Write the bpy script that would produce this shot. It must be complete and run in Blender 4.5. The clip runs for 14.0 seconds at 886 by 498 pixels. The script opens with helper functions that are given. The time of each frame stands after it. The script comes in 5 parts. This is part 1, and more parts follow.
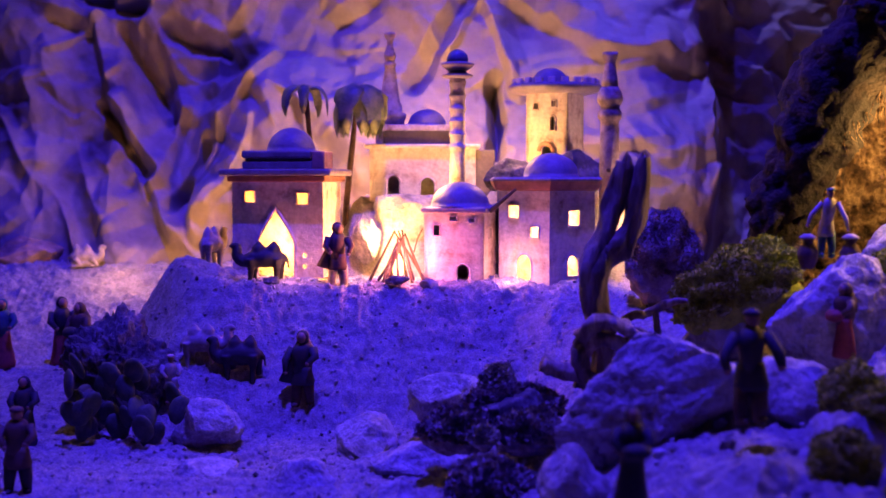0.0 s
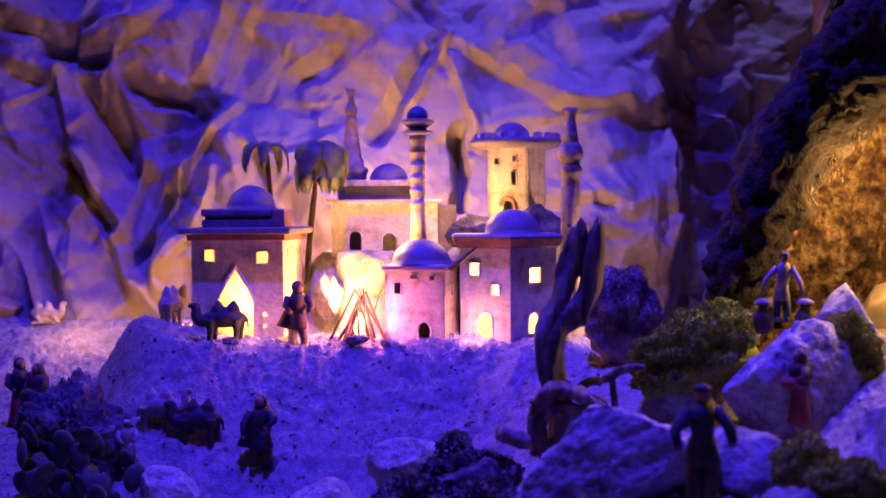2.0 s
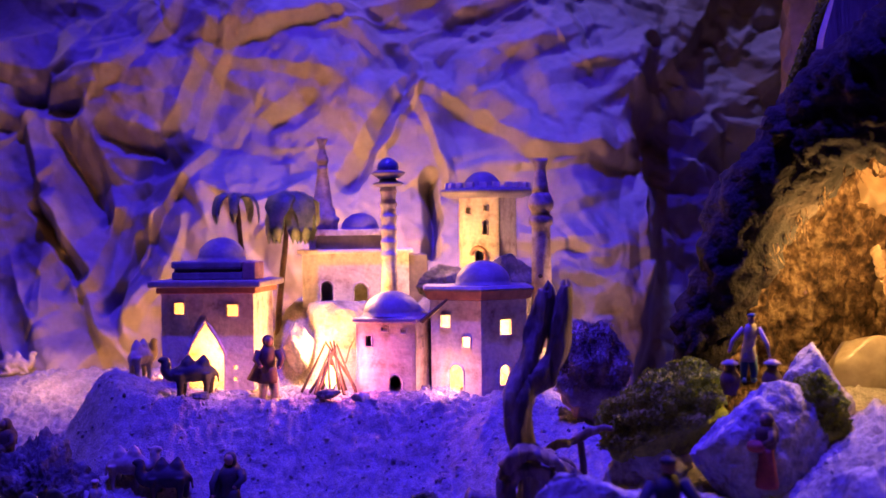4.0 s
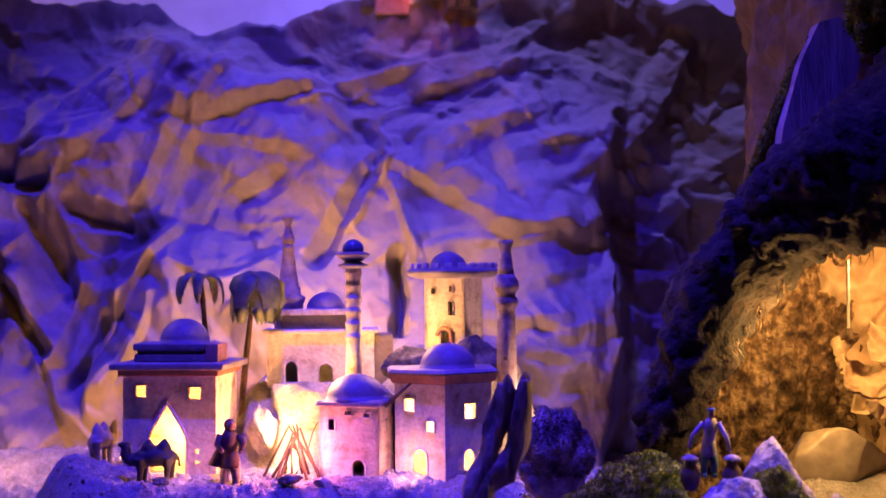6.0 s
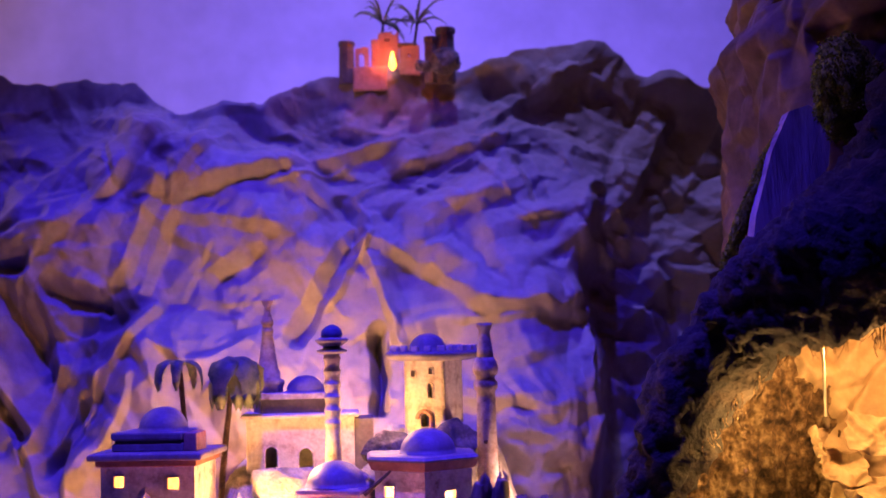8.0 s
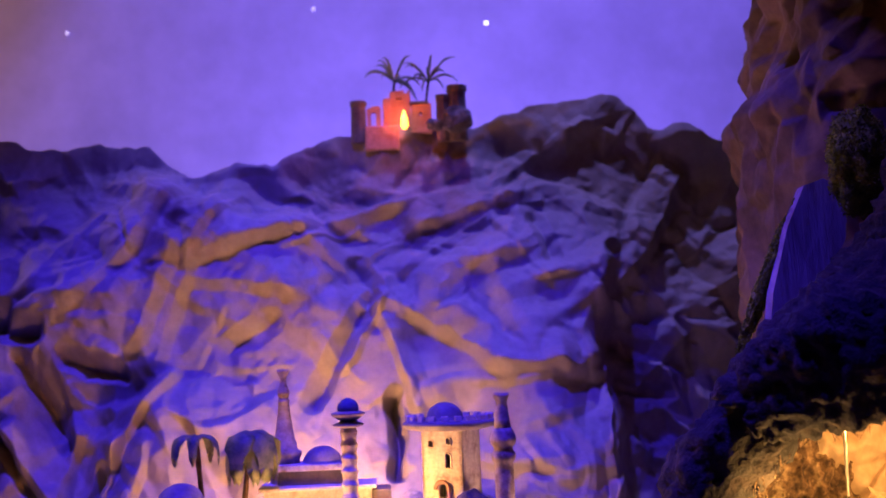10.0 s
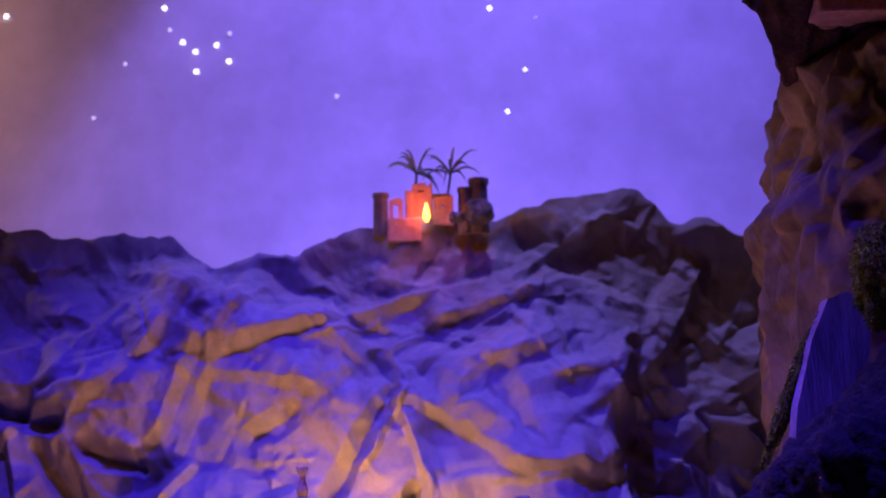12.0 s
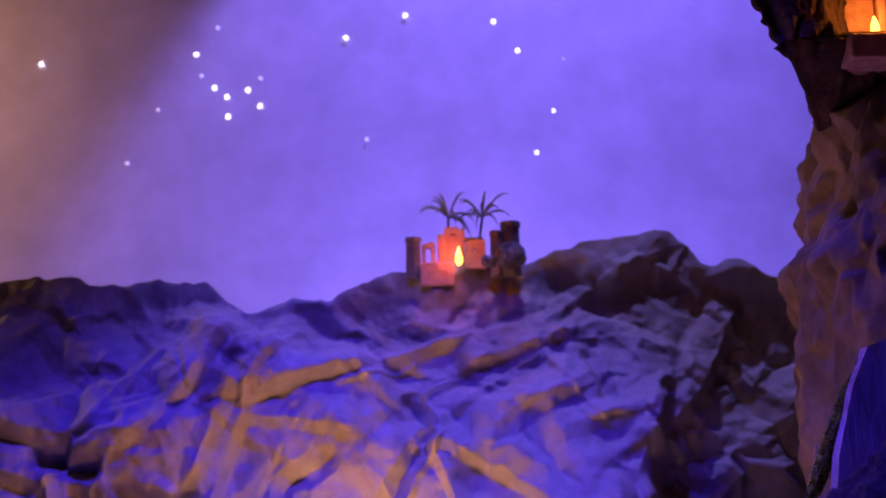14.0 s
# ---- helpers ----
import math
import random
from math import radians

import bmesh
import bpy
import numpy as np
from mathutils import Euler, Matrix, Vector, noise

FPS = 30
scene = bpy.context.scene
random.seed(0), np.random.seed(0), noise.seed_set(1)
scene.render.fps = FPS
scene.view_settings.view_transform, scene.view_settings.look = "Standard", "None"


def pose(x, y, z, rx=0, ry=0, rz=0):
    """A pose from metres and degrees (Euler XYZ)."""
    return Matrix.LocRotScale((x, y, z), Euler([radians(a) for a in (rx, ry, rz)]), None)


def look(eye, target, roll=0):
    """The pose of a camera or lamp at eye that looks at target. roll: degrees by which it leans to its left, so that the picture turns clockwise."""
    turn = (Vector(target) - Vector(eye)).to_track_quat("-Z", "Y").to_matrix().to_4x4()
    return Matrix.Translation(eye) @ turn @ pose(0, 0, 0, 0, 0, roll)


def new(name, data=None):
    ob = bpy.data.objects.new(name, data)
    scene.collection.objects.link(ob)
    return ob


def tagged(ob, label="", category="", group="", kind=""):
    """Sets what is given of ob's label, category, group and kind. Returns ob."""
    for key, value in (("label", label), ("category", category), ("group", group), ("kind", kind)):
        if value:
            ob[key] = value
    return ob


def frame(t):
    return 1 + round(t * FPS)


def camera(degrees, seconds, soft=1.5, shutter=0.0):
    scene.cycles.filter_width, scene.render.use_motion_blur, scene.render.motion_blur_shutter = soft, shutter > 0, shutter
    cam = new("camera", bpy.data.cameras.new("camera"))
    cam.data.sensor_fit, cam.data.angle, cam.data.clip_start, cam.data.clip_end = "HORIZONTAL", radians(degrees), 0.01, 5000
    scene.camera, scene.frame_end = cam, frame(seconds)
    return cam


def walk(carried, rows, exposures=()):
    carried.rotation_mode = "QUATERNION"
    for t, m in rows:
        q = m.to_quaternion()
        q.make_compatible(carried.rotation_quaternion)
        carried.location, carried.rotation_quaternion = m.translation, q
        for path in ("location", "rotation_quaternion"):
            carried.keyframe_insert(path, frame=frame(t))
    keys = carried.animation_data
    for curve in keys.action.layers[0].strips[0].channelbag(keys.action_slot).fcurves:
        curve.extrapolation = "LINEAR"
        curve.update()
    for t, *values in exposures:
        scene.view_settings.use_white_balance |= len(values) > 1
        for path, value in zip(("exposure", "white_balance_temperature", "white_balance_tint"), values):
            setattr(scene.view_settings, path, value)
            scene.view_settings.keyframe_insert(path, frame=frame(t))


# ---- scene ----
from mathutils.geometry import delaunay_2d_cdt
cam = camera(40.2, 14.0, soft=1.5)
cam.data.dof.use_dof, cam.data.dof.focus_distance, cam.data.dof.aperture_fstop = True, 1.75, 4.5
METRES, EYE, TILT, LEAN, TURN = 0.4, 0.2, -3.2, 0.0, 0.0
ROWS = [
    (0.0, 0.0, 0.0, 0.0, 0.0, 0.0, -0.0),
    (0.5, 0.0165, -0.0003, 0.0283, -0.35, 0.49, 0.02),
    (1.0, 0.0381, 0.0036, 0.0586, -0.62, 0.93, 0.14),
    (1.5, 0.0551, 0.0084, 0.0861, -0.83, 1.19, 0.31),
    (2.0, 0.0702, 0.0164, 0.1111, -1.02, 1.4, 0.51),
    (4.5, 0.1207, 0.0109, 0.2636, -2.23, 2.93, 0.8),
    (5.0, 0.1389, 0.0099, 0.2963, -2.47, 3.56, 0.73),
    (5.5, 0.1507, 0.0091, 0.3274, -2.74, 4.16, 0.73),
    (6.0, 0.1632, 0.01, 0.3508, -3.01, 4.89, 0.74),
    (6.5, 0.1808, 0.0107, 0.3827, -3.14, 5.4, 0.88),
    (7.0, 0.1907, 0.0084, 0.4075, -3.33, 6.07, 1.03),
    (7.5, 0.2, -0.0003, 0.4508, -3.43, 6.52, 1.29),
    (8.0, 0.2031, -0.013, 0.5005, -3.52, 7.1, 1.56),
    (10.5, 0.2114, -0.0242, 0.7493, -2.59, 8.7, 2.55),
    (11.0, 0.2084, -0.0458, 0.7904, -2.4, 9.55, 2.16),
    (11.5, 0.1952, -0.0568, 0.8173, -2.29, 10.49, 1.87),
    (12.0, 0.1884, -0.0578, 0.8414, -2.05, 11.34, 1.67),
    (12.5, 0.1724, -0.0644, 0.8554, -1.85, 11.93, 1.59),
    (13.0, 0.165, -0.071, 0.8782, -1.48, 12.32, 1.68),
    (13.5, 0.1554, -0.0813, 0.8926, -1.16, 12.62, 1.79),
    (14.0, 0.1386, -0.0994, 0.898, -0.85, 12.92, 1.93),
]
walk(cam, [(t, pose(0, 0, EYE, TILT, LEAN, TURN) @ pose(METRES * x, METRES * y, METRES * z, 90 + pitch, roll, yaw)) for t, x, y, z, yaw, pitch, roll in ROWS])

# ---- light ----
world = bpy.data.worlds.new("dim_hall")
scene.world = world
world.use_nodes = True
world.node_tree.nodes["Background"].inputs[0].default_value = (0.10, 0.09, 0.30, 1)
world.node_tree.nodes["Background"].inputs[1].default_value = 0.004


def lamp(name, kind, place, power, colour, size=0.02, target=None, cone=60, blend=0.5):
    data = bpy.data.lights.new(name, kind)
    data.energy, data.color = power, colour
    if kind in ("POINT", "SPOT"):
        data.shadow_soft_size = size
    if kind == "AREA":
        data.size = size
    if kind == "SPOT":
        data.spot_size, data.spot_blend = radians(cone), blend
    ob = new(name, data)
    ob.matrix_world = look(place, target) if target else Matrix.Translation(place)
    return ob


BLUE, VIOLET = (0.052, 0.022, 1.0), (0.27, 0.205, 1.0)
WARM, AMBER, FLAME = (1.0, 0.45, 0.12), (1.0, 0.38, 0.08), (1.0, 0.17, 0.015)
# stage floods hung under the ceiling
lamp("blue_flood", "SPOT", (-0.10, 1.28, 2.9), 690, BLUE, 0.016, (-0.19, 1.90, 0.10), 56, 0.85)
# second blue spot, added only to brighten the foreground rocks
lamp("front_flood", "SPOT", (0.05, 1.62, 2.9), 340, BLUE, 0.015, (0.12, 1.32, 0.0), 32, 0.7)
lamp("sky_flood", "SPOT", (0.45, 2.50, 2.95), 185, VIOLET, 0.05, (0.48, 3.4, 1.5), 80, 0.28)
lamp("horizon_flood", "POINT", (0.25, 2.92, 0.42), 58, VIOLET, 0.08)
# unseen lamp added beside the sky cloth to brown its left part
lamp("hall_warm", "POINT", (-1.80, 2.95, 1.65), 24.0, (1.0, 0.52, 0.14), 0.10)
# weak warm fill, added to tint the unlit paper folds brown
lamp("hall_lamp", "SPOT", (-1.50, 0.70, 2.7), 9, (1.0, 0.42, 0.13), 0.08, (0.10, 2.8, 1.05), 56, 0.8)
# bulbs hidden among the houses
lamp("court_bulb", "POINT", (-0.115, 2.025, 0.105), 2.8, WARM, 0.012)
lamp("upper_bulb", "POINT", (-0.022, 1.962, 0.200), 0.7, WARM, 0.012)
lamp("lane_bulb", "POINT", (0.093, 2.0, 0.09), 0.5, WARM, 0.010)
lamp("hearth_bulb", "POINT", (-0.060, 1.908, 0.085), 1.15, (1.0, 0.20, 0.19), 0.014)
lamp("edge_bulb", "POINT", (0.105, 1.876, 0.066), 0.26, (1.0, 0.34, 0.28), 0.010)
lamp("edge_bulb", "POINT", (-0.235, 1.893, 0.068), 0.11, (1.0, 0.34, 0.28), 0.010)
# extra point light without a bulb, added to lift the tower gallery
lamp("tower_bulb", "POINT", (0.105, 2.045, 0.27), 0.9, WARM, 0.008)
lamp("left_house_bulb", "POINT", (-0.265, 2.03, 0.10), 2.4, AMBER, 0.012)
lamp("right_house_bulb", "POINT", (0.165, 1.972, 0.11), 3.6, WARM, 0.012)
lamp("rear_bulb", "POINT", (-0.03, 2.225, 0.24), 7.4, (1.0, 0.44, 0.19), 0.015)
lamp("rear_left_bulb", "POINT", (-0.36, 2.12, 0.06), 2.8, AMBER, 0.015)
lamp("valley_bulb", "POINT", (-0.60, 2.22, 0.07), 0.4, WARM, 0.015)
lamp("rear_right_bulb", "POINT", (0.345, 2.015, 0.13), 1.5, (1.0, 0.48, 0.32), 0.015)
lamp("cave_bulb", "POINT", (0.78, 1.48, 0.36), 3.4, (1.0, 0.48, 0.15), 0.012)
lamp("arch_bulb", "POINT", (0.572, 1.455, 0.268), 2.3, (1.0, 0.54, 0.16), 0.010)
lamp("ruin_bulb", "POINT", (0.138, 2.638, 1.008), 0.30, FLAME, 0.006)
lamp("niche_bulb", "POINT", (0.80, 1.78, 1.23), 0.5, (1.0, 0.30, 0.05), 0.01)

# ---- materials ----
def surface(name, colours, scale=20.0, rough=0.85, bump=0.4, depth=0.004, fine=160.0, metal=0.0, spread=(0.3, 0.7), speck=0.0, per_piece=0.0, stretch=(1, 1, 1)):
    """A two-scale mottled surface: broad stains through a ramp, fine grain on colour and relief."""
    m = bpy.data.materials.new(name)
    m.use_nodes = True
    n, l = m.node_tree.nodes, m.node_tree.links
    bsdf = n["Principled BSDF"]
    bsdf.inputs["Roughness"].default_value, bsdf.inputs["Metallic"].default_value = rough, metal
    co, mp = n.new("ShaderNodeTexCoord"), n.new("ShaderNodeMapping")
    mp.inputs["Scale"].default_value = stretch
    l.new(co.outputs["Object"], mp.inputs["Vector"])
    broad, grain = n.new("ShaderNodeTexNoise"), n.new("ShaderNodeTexNoise")
    for t, s, d in ((broad, scale, 6.0), (grain, fine, 4.0)):
        t.inputs["Scale"].default_value, t.inputs["Detail"].default_value = s, d
        t.inputs["Roughness"].default_value = 0.62
        l.new(mp.outputs[0], t.inputs["Vector"])
    ramp = n.new("ShaderNodeValToRGB")
    steps = ramp.color_ramp.elements
    while len(steps) < len(colours):
        steps.new(0.5)
    for k, c in enumerate(colours):
        steps[k].position = spread[0] + (spread[1] - spread[0]) * k / max(1, len(colours) - 1)
        steps[k].color = (*c, 1)
    l.new(broad.outputs["Fac"], ramp.inputs[0])
    vary = n.new("ShaderNodeMapRange")
    vary.inputs["From Min"].default_value, vary.inputs["From Max"].default_value = 0.3, 0.7
    vary.inputs["To Min"].default_value, vary.inputs["To Max"].default_value = 0.86 - speck, 1.10
    l.new(grain.outputs["Fac"], vary.inputs["Value"])
    mul = n.new("ShaderNodeVectorMath")
    mul.operation = "SCALE"
    l.new(ramp.outputs[0], mul.inputs[0])
    l.new(vary.outputs[0], mul.inputs["Scale"])
    last = mul.outputs[0]
    if per_piece:
        info, r2, m2 = n.new("ShaderNodeObjectInfo"), n.new("ShaderNodeMapRange"), n.new("ShaderNodeVectorMath")
        r2.inputs["To Min"].default_value, r2.inputs["To Max"].default_value = 1 - per_piece, 1 + per_piece
        l.new(info.outputs["Random"], r2.inputs["Value"])
        m2.operation = "SCALE"
        l.new(last, m2.inputs[0])
        l.new(r2.outputs[0], m2.inputs["Scale"])
        last = m2.outputs[0]
    l.new(last, bsdf.inputs["Base Color"])
    add = n.new("ShaderNodeMath")
    add.operation = "MULTIPLY_ADD"
    add.inputs[1].default_value = 0.5
    l.new(grain.outputs["Fac"], add.inputs[0])
    l.new(broad.outputs["Fac"], add.inputs[2])
    b = n.new("ShaderNodeBump")
    b.inputs["Strength"].default_value, b.inputs["Distance"].default_value = bump, depth
    l.new(add.outputs[0], b.inputs["Height"])
    l.new(b.outputs[0], bsdf.inputs["Normal"])
    return m


def glow(name, colour, strength):
    m = bpy.data.materials.new(name)
    m.use_nodes = True
    b = m.node_tree.nodes["Principled BSDF"]
    b.inputs["Base Color"].default_value = (*colour, 1)
    b.inputs["Emission Color"].default_value, b.inputs["Emission Strength"].default_value = (*colour, 1), strength
    return m


SAND = surface("sand", [(0.24, 0.215, 0.19), (0.36, 0.33, 0.30), (0.45, 0.41, 0.38)], 40, 0.95, 1.0, 0.006, 330, spread=(0.30, 0.62), speck=0.22)
PAPER = surface("rock_paper", [(0.13, 0.085, 0.055), (0.22, 0.18, 0.15), (0.29, 0.255, 0.225), (0.24, 0.215, 0.195)], 3.5, 0.72, 0.25, 0.004, 38, spread=(0.30, 0.58))
GROTTO = surface("grotto_bark", [(0.02, 0.010, 0.006), (0.07, 0.034, 0.02), (0.13, 0.065, 0.038)], 20, 0.9, 1.0, 0.008, 110, speck=0.2)
KRAFT = surface("kraft_paper", [(0.20, 0.12, 0.06), (0.42, 0.29, 0.16), (0.55, 0.40, 0.24)], 9, 0.7, 0.35, 0.004, 70)
CLIFF_PAPER = surface("cliff_paper", [(0.06, 0.035, 0.02), (0.17, 0.115, 0.075), (0.28, 0.20, 0.135)], 8, 0.7, 0.35, 0.004, 60)
STONE = surface("pale_stone", [(0.16, 0.14, 0.13), (0.42, 0.39, 0.37), (0.60, 0.57, 0.53)], 30, 0.9, 1.0, 0.010, 150, spread=(0.28, 0.62), speck=0.2)
DARKROCK = surface("dark_rock", [(0.03, 0.03, 0.03), (0.10, 0.09, 0.09), (0.30, 0.28, 0.27)], 30, 0.9, 1.0, 0.006, 150, speck=0.2)
# dark bark, blackened further to stand for the shade under the cliff
BARK = surface("shaded_cork_bark", [(0.006, 0.004, 0.003), (0.016, 0.011, 0.008), (0.055, 0.035, 0.022)], 28, 0.95, 1.0, 0.010, 120, speck=0.2)
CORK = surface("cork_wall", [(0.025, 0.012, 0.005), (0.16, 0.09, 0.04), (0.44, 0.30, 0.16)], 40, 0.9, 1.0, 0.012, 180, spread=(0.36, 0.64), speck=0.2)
PALEBARK = surface("pale_bark", [(0.12, 0.09, 0.08), (0.34, 0.28, 0.26), (0.46, 0.39, 0.36)], 18, 0.85, 0.6, 0.004, 110, stretch=(3, 1, 0.4))
WOOD = surface("driftwood", [(0.03, 0.02, 0.014), (0.17, 0.125, 0.095), (0.40, 0.32, 0.25)], 44, 0.75, 0.9, 0.005, 150, stretch=(1, 1, 0.22))
MOSS = surface("moss", [(0.09, 0.13, 0.012), (0.30, 0.38, 0.03), (0.50, 0.56, 0.06)], 60, 0.9, 0.3, 0.002, 300)
LICHEN = surface("lichen", [(0.10, 0.10, 0.09), (0.34, 0.33, 0.28), (0.55, 0.52, 0.44)], 70, 0.9, 0.3, 0.002, 300)
HEATH = surface("dry_heath", [(0.08, 0.06, 0.06), (0.26, 0.21, 0.20), (0.50, 0.42, 0.40)], 30, 0.9, 0.3, 0.002, 300)
SCRUB = surface("scrub", [(0.05, 0.04, 0.04), (0.22, 0.19, 0.185), (0.55, 0.49, 0.48)], 60, 0.9, 0.3, 0.002, 300)
PLASTER = surface("white_plaster", [(0.26, 0.16, 0.12), (0.50, 0.40, 0.35), (0.66, 0.59, 0.52), (0.74, 0.69, 0.62)], 34, 0.9, 0.8, 0.004, 150, spread=(0.29, 0.54), speck=0.12)
ROOFING = surface("painted_roof", [(0.17, 0.15, 0.16), (0.34, 0.30, 0.31)], 26, 0.6, 0.4, 0.002, 160)
CORNICE = surface("brown_cornice", [(0.22, 0.09, 0.05), (0.48, 0.21, 0.12)], 40, 0.7, 0.5, 0.002, 180)
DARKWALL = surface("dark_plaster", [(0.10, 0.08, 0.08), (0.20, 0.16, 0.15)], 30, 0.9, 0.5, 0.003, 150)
GREYWALL = surface("weathered_grey_plaster", [(0.13, 0.09, 0.08), (0.30, 0.23, 0.21), (0.42, 0.35, 0.33)], 40, 0.85, 0.6, 0.002, 180, spread=(0.33, 0.6))
TWIG = surface("twig", [(0.04, 0.025, 0.015), (0.14, 0.09, 0.05)], 60, 0.85, 0.6, 0.002, 240)
FROND = surface("painted_frond", [(0.05, 0.09, 0.05), (0.16, 0.20, 0.11), (0.26, 0.28, 0.16)], 40, 0.55, 0.4, 0.002, 200)
CACTUS = surface("cactus", [(0.035, 0.05, 0.035), (0.09, 0.11, 0.08)], 50, 0.7, 0.6, 0.002, 260)
SKY = surface("sky_cloth", [(0.52, 0.44, 0.66), (0.56, 0.48, 0.70)], 0.8, 0.95, 0.05, 0.01, 6)
HALL = surface("hall_wall", [(0.025, 0.022, 0.022), (0.04, 0.036, 0.034)], 2, 0.9, 0.2, 0.01, 40)
SKIN = surface("figure_skin", [(0.22, 0.12, 0.07), (0.34, 0.20, 0.13)], 60, 0.6, 0.2, 0.001, 300)
REDWALL = surface("terracotta", [(0.34, 0.17, 0.12), (0.55, 0.33, 0.26)], 40, 0.9, 0.6, 0.002, 180)
CHROME = surface("dull_metal", [(0.45, 0.42, 0.36), (0.6, 0.57, 0.5)], 40, 0.35, 0.1, 0.001, 200, metal=0.9)
BALL = surface("glazed_ball", [(0.10, 0.12, 0.22), (0.16, 0.18, 0.30)], 40, 0.12, 0.05, 0.001, 200)
STAR_GLOW, FLAME_GLOW, FIRE_GLOW = glow("star_bulb", (1.0, 0.97, 0.95), 2.2), glow("flame_bulb", (1.0, 0.45, 0.06), 6.0), glow("fire_bulb", (1.0, 0.62, 0.22), 5.0)


def cloth(name, colour):
    dark = tuple(c * 0.45 for c in colour)
    return surface(name, [dark, colour], 50, 0.7, 0.4, 0.001, 260)


# ---- mesh helpers ----
def link_mesh(name, bm, material, parent=None, label="", smooth=True):
    me = bpy.data.meshes.new(name)
    bmesh.ops.recalc_face_normals(bm, faces=bm.faces)
    for f in bm.faces:
        f.smooth = smooth
    bm.to_mesh(me)
    bm.free()
    for m in material if isinstance(material, (list, tuple)) else [material]:
        me.materials.append(m)
    ob = new(name, me)
    if parent:
        ob.parent = parent
    if label:
        ob["label"] = label
    return ob


def part(name, bm, material, parent, label="", smooth=False):
    return link_mesh(name, bm, material, parent, label, smooth)


def thing(name, place=(0, 0, 0), turn=0.0, label="", category="", group="", kind=""):
    ob = new(name)
    ob.empty_display_size = 0.02
    ob.matrix_basis = pose(*place, 0, 0, turn)
    return tagged(ob, label, category, group, kind)


def grid_mesh(name, P, material, smooth=True):
    """A sheet from an array of points, rows x columns x 3."""
    r, c = P.shape[:2]
    me = bpy.data.meshes.new(name)
    k = np.arange(r * c).reshape(r, c)
    quads = np.stack([k[:-1, :-1], k[:-1, 1:], k[1:, 1:], k[1:, :-1]], -1).reshape(-1, 4)
    me.vertices.add(r * c)
    me.vertices.foreach_set("co", P.reshape(-1))
    me.loops.add(quads.size)
    me.loops.foreach_set("vertex_index", quads.reshape(-1).astype(np.int32))
    me.polygons.add(len(quads))
    me.polygons.foreach_set("loop_start", (np.arange(len(quads)) * 4).astype(np.int32))
    me.polygons.foreach_set("use_smooth", np.full(len(quads), smooth))
    me.update(calc_edges=True)
    me.materials.append(material)
    return new(name, me)


def ramp01(v, a, b):
    t = np.clip((v - a) / (b - a), 0, 1)
    return t * t * (3 - 2 * t)


def rnd2(i, j, seed):
    s = np.sin(i * 127.1 + j * 311.7 + seed * 74.7) * 43758.5453
    return s - np.floor(s)


def soft2(u, v, seed=0):
    """Smooth value noise, -1 to 1."""
    i, j = np.floor(u), np.floor(v)
    a, b = u - i, v - j
    a, b = a * a * (3 - 2 * a), b * b * (3 - 2 * b)
    lo = rnd2(i, j, seed) * (1 - a) + rnd2(i + 1, j, seed) * a
    hi = rnd2(i, j + 1, seed) * (1 - a) + rnd2(i + 1, j + 1, seed) * a
    return 2 * (lo * (1 - b) + hi * b) - 1


def facet2(u, v, seed=0):
    """Noise that is flat on triangles, with sharp creases between them, -1 to 1."""
    i, j = np.floor(u), np.floor(v)
    a, b = u - i, v - j
    h00, h10, h01, h11 = (rnd2(i + p, j + q, seed) for p, q in ((0, 0), (1, 0), (0, 1), (1, 1)))
    flip = rnd2(i, j, seed + 9) > 0.5
    one = np.where(a > b, h00 + (h10 - h00) * a + (h11 - h10) * b, h00 + (h11 - h01) * a + (h01 - h00) * b)
    two = np.where(a + b < 1, h00 + (h10 - h00) * a + (h01 - h00) * b, h11 + (h01 - h11) * (1 - a) + (h10 - h11) * (1 - b))
    return 2 * np.where(flip, one, two) - 1


def crumple(u, v, size, seed=0, octaves=4, warp=0.5):
    """Relief of crumpled stiff paper, in units of size, folds of about that size and smaller."""
    u, v = u / size, v / size
    total, amp, f = 0, 1.0, 1.0
    for k in range(octaves):
        ang = 0.7 + 1.9 * k + seed
        wu = u + warp * soft2(u * 0.9, v * 0.9, seed + 20 + k)
        wv = v + warp * soft2(u * 0.9 + 7, v * 0.9 + 3, seed + 30 + k)
        x, y = wu * math.cos(ang) - wv * math.sin(ang), wu * math.sin(ang) + wv * math.cos(ang)
        total = total + amp * facet2(x * f, y * f, seed + k)
        f, amp = f * 2.15, amp * 0.46
    return total


def box(bm, x0, y0, z0, x1, y1, z1, bevel=0.0):
    made = bmesh.ops.create_cube(bm, size=1)
    bmesh.ops.scale(bm, vec=(x1 - x0, y1 - y0, z1 - z0), verts=made["verts"])
    bmesh.ops.translate(bm, vec=((x0 + x1) / 2, (y0 + y1) / 2, (z0 + z1) / 2), verts=made["verts"])
    if bevel:
        es = list({e for v in made["verts"] for e in v.link_edges})
        bmesh.ops.bevel(bm, geom=es, offset=bevel, segments=2, affect="EDGES", profile=0.5)
    return bm


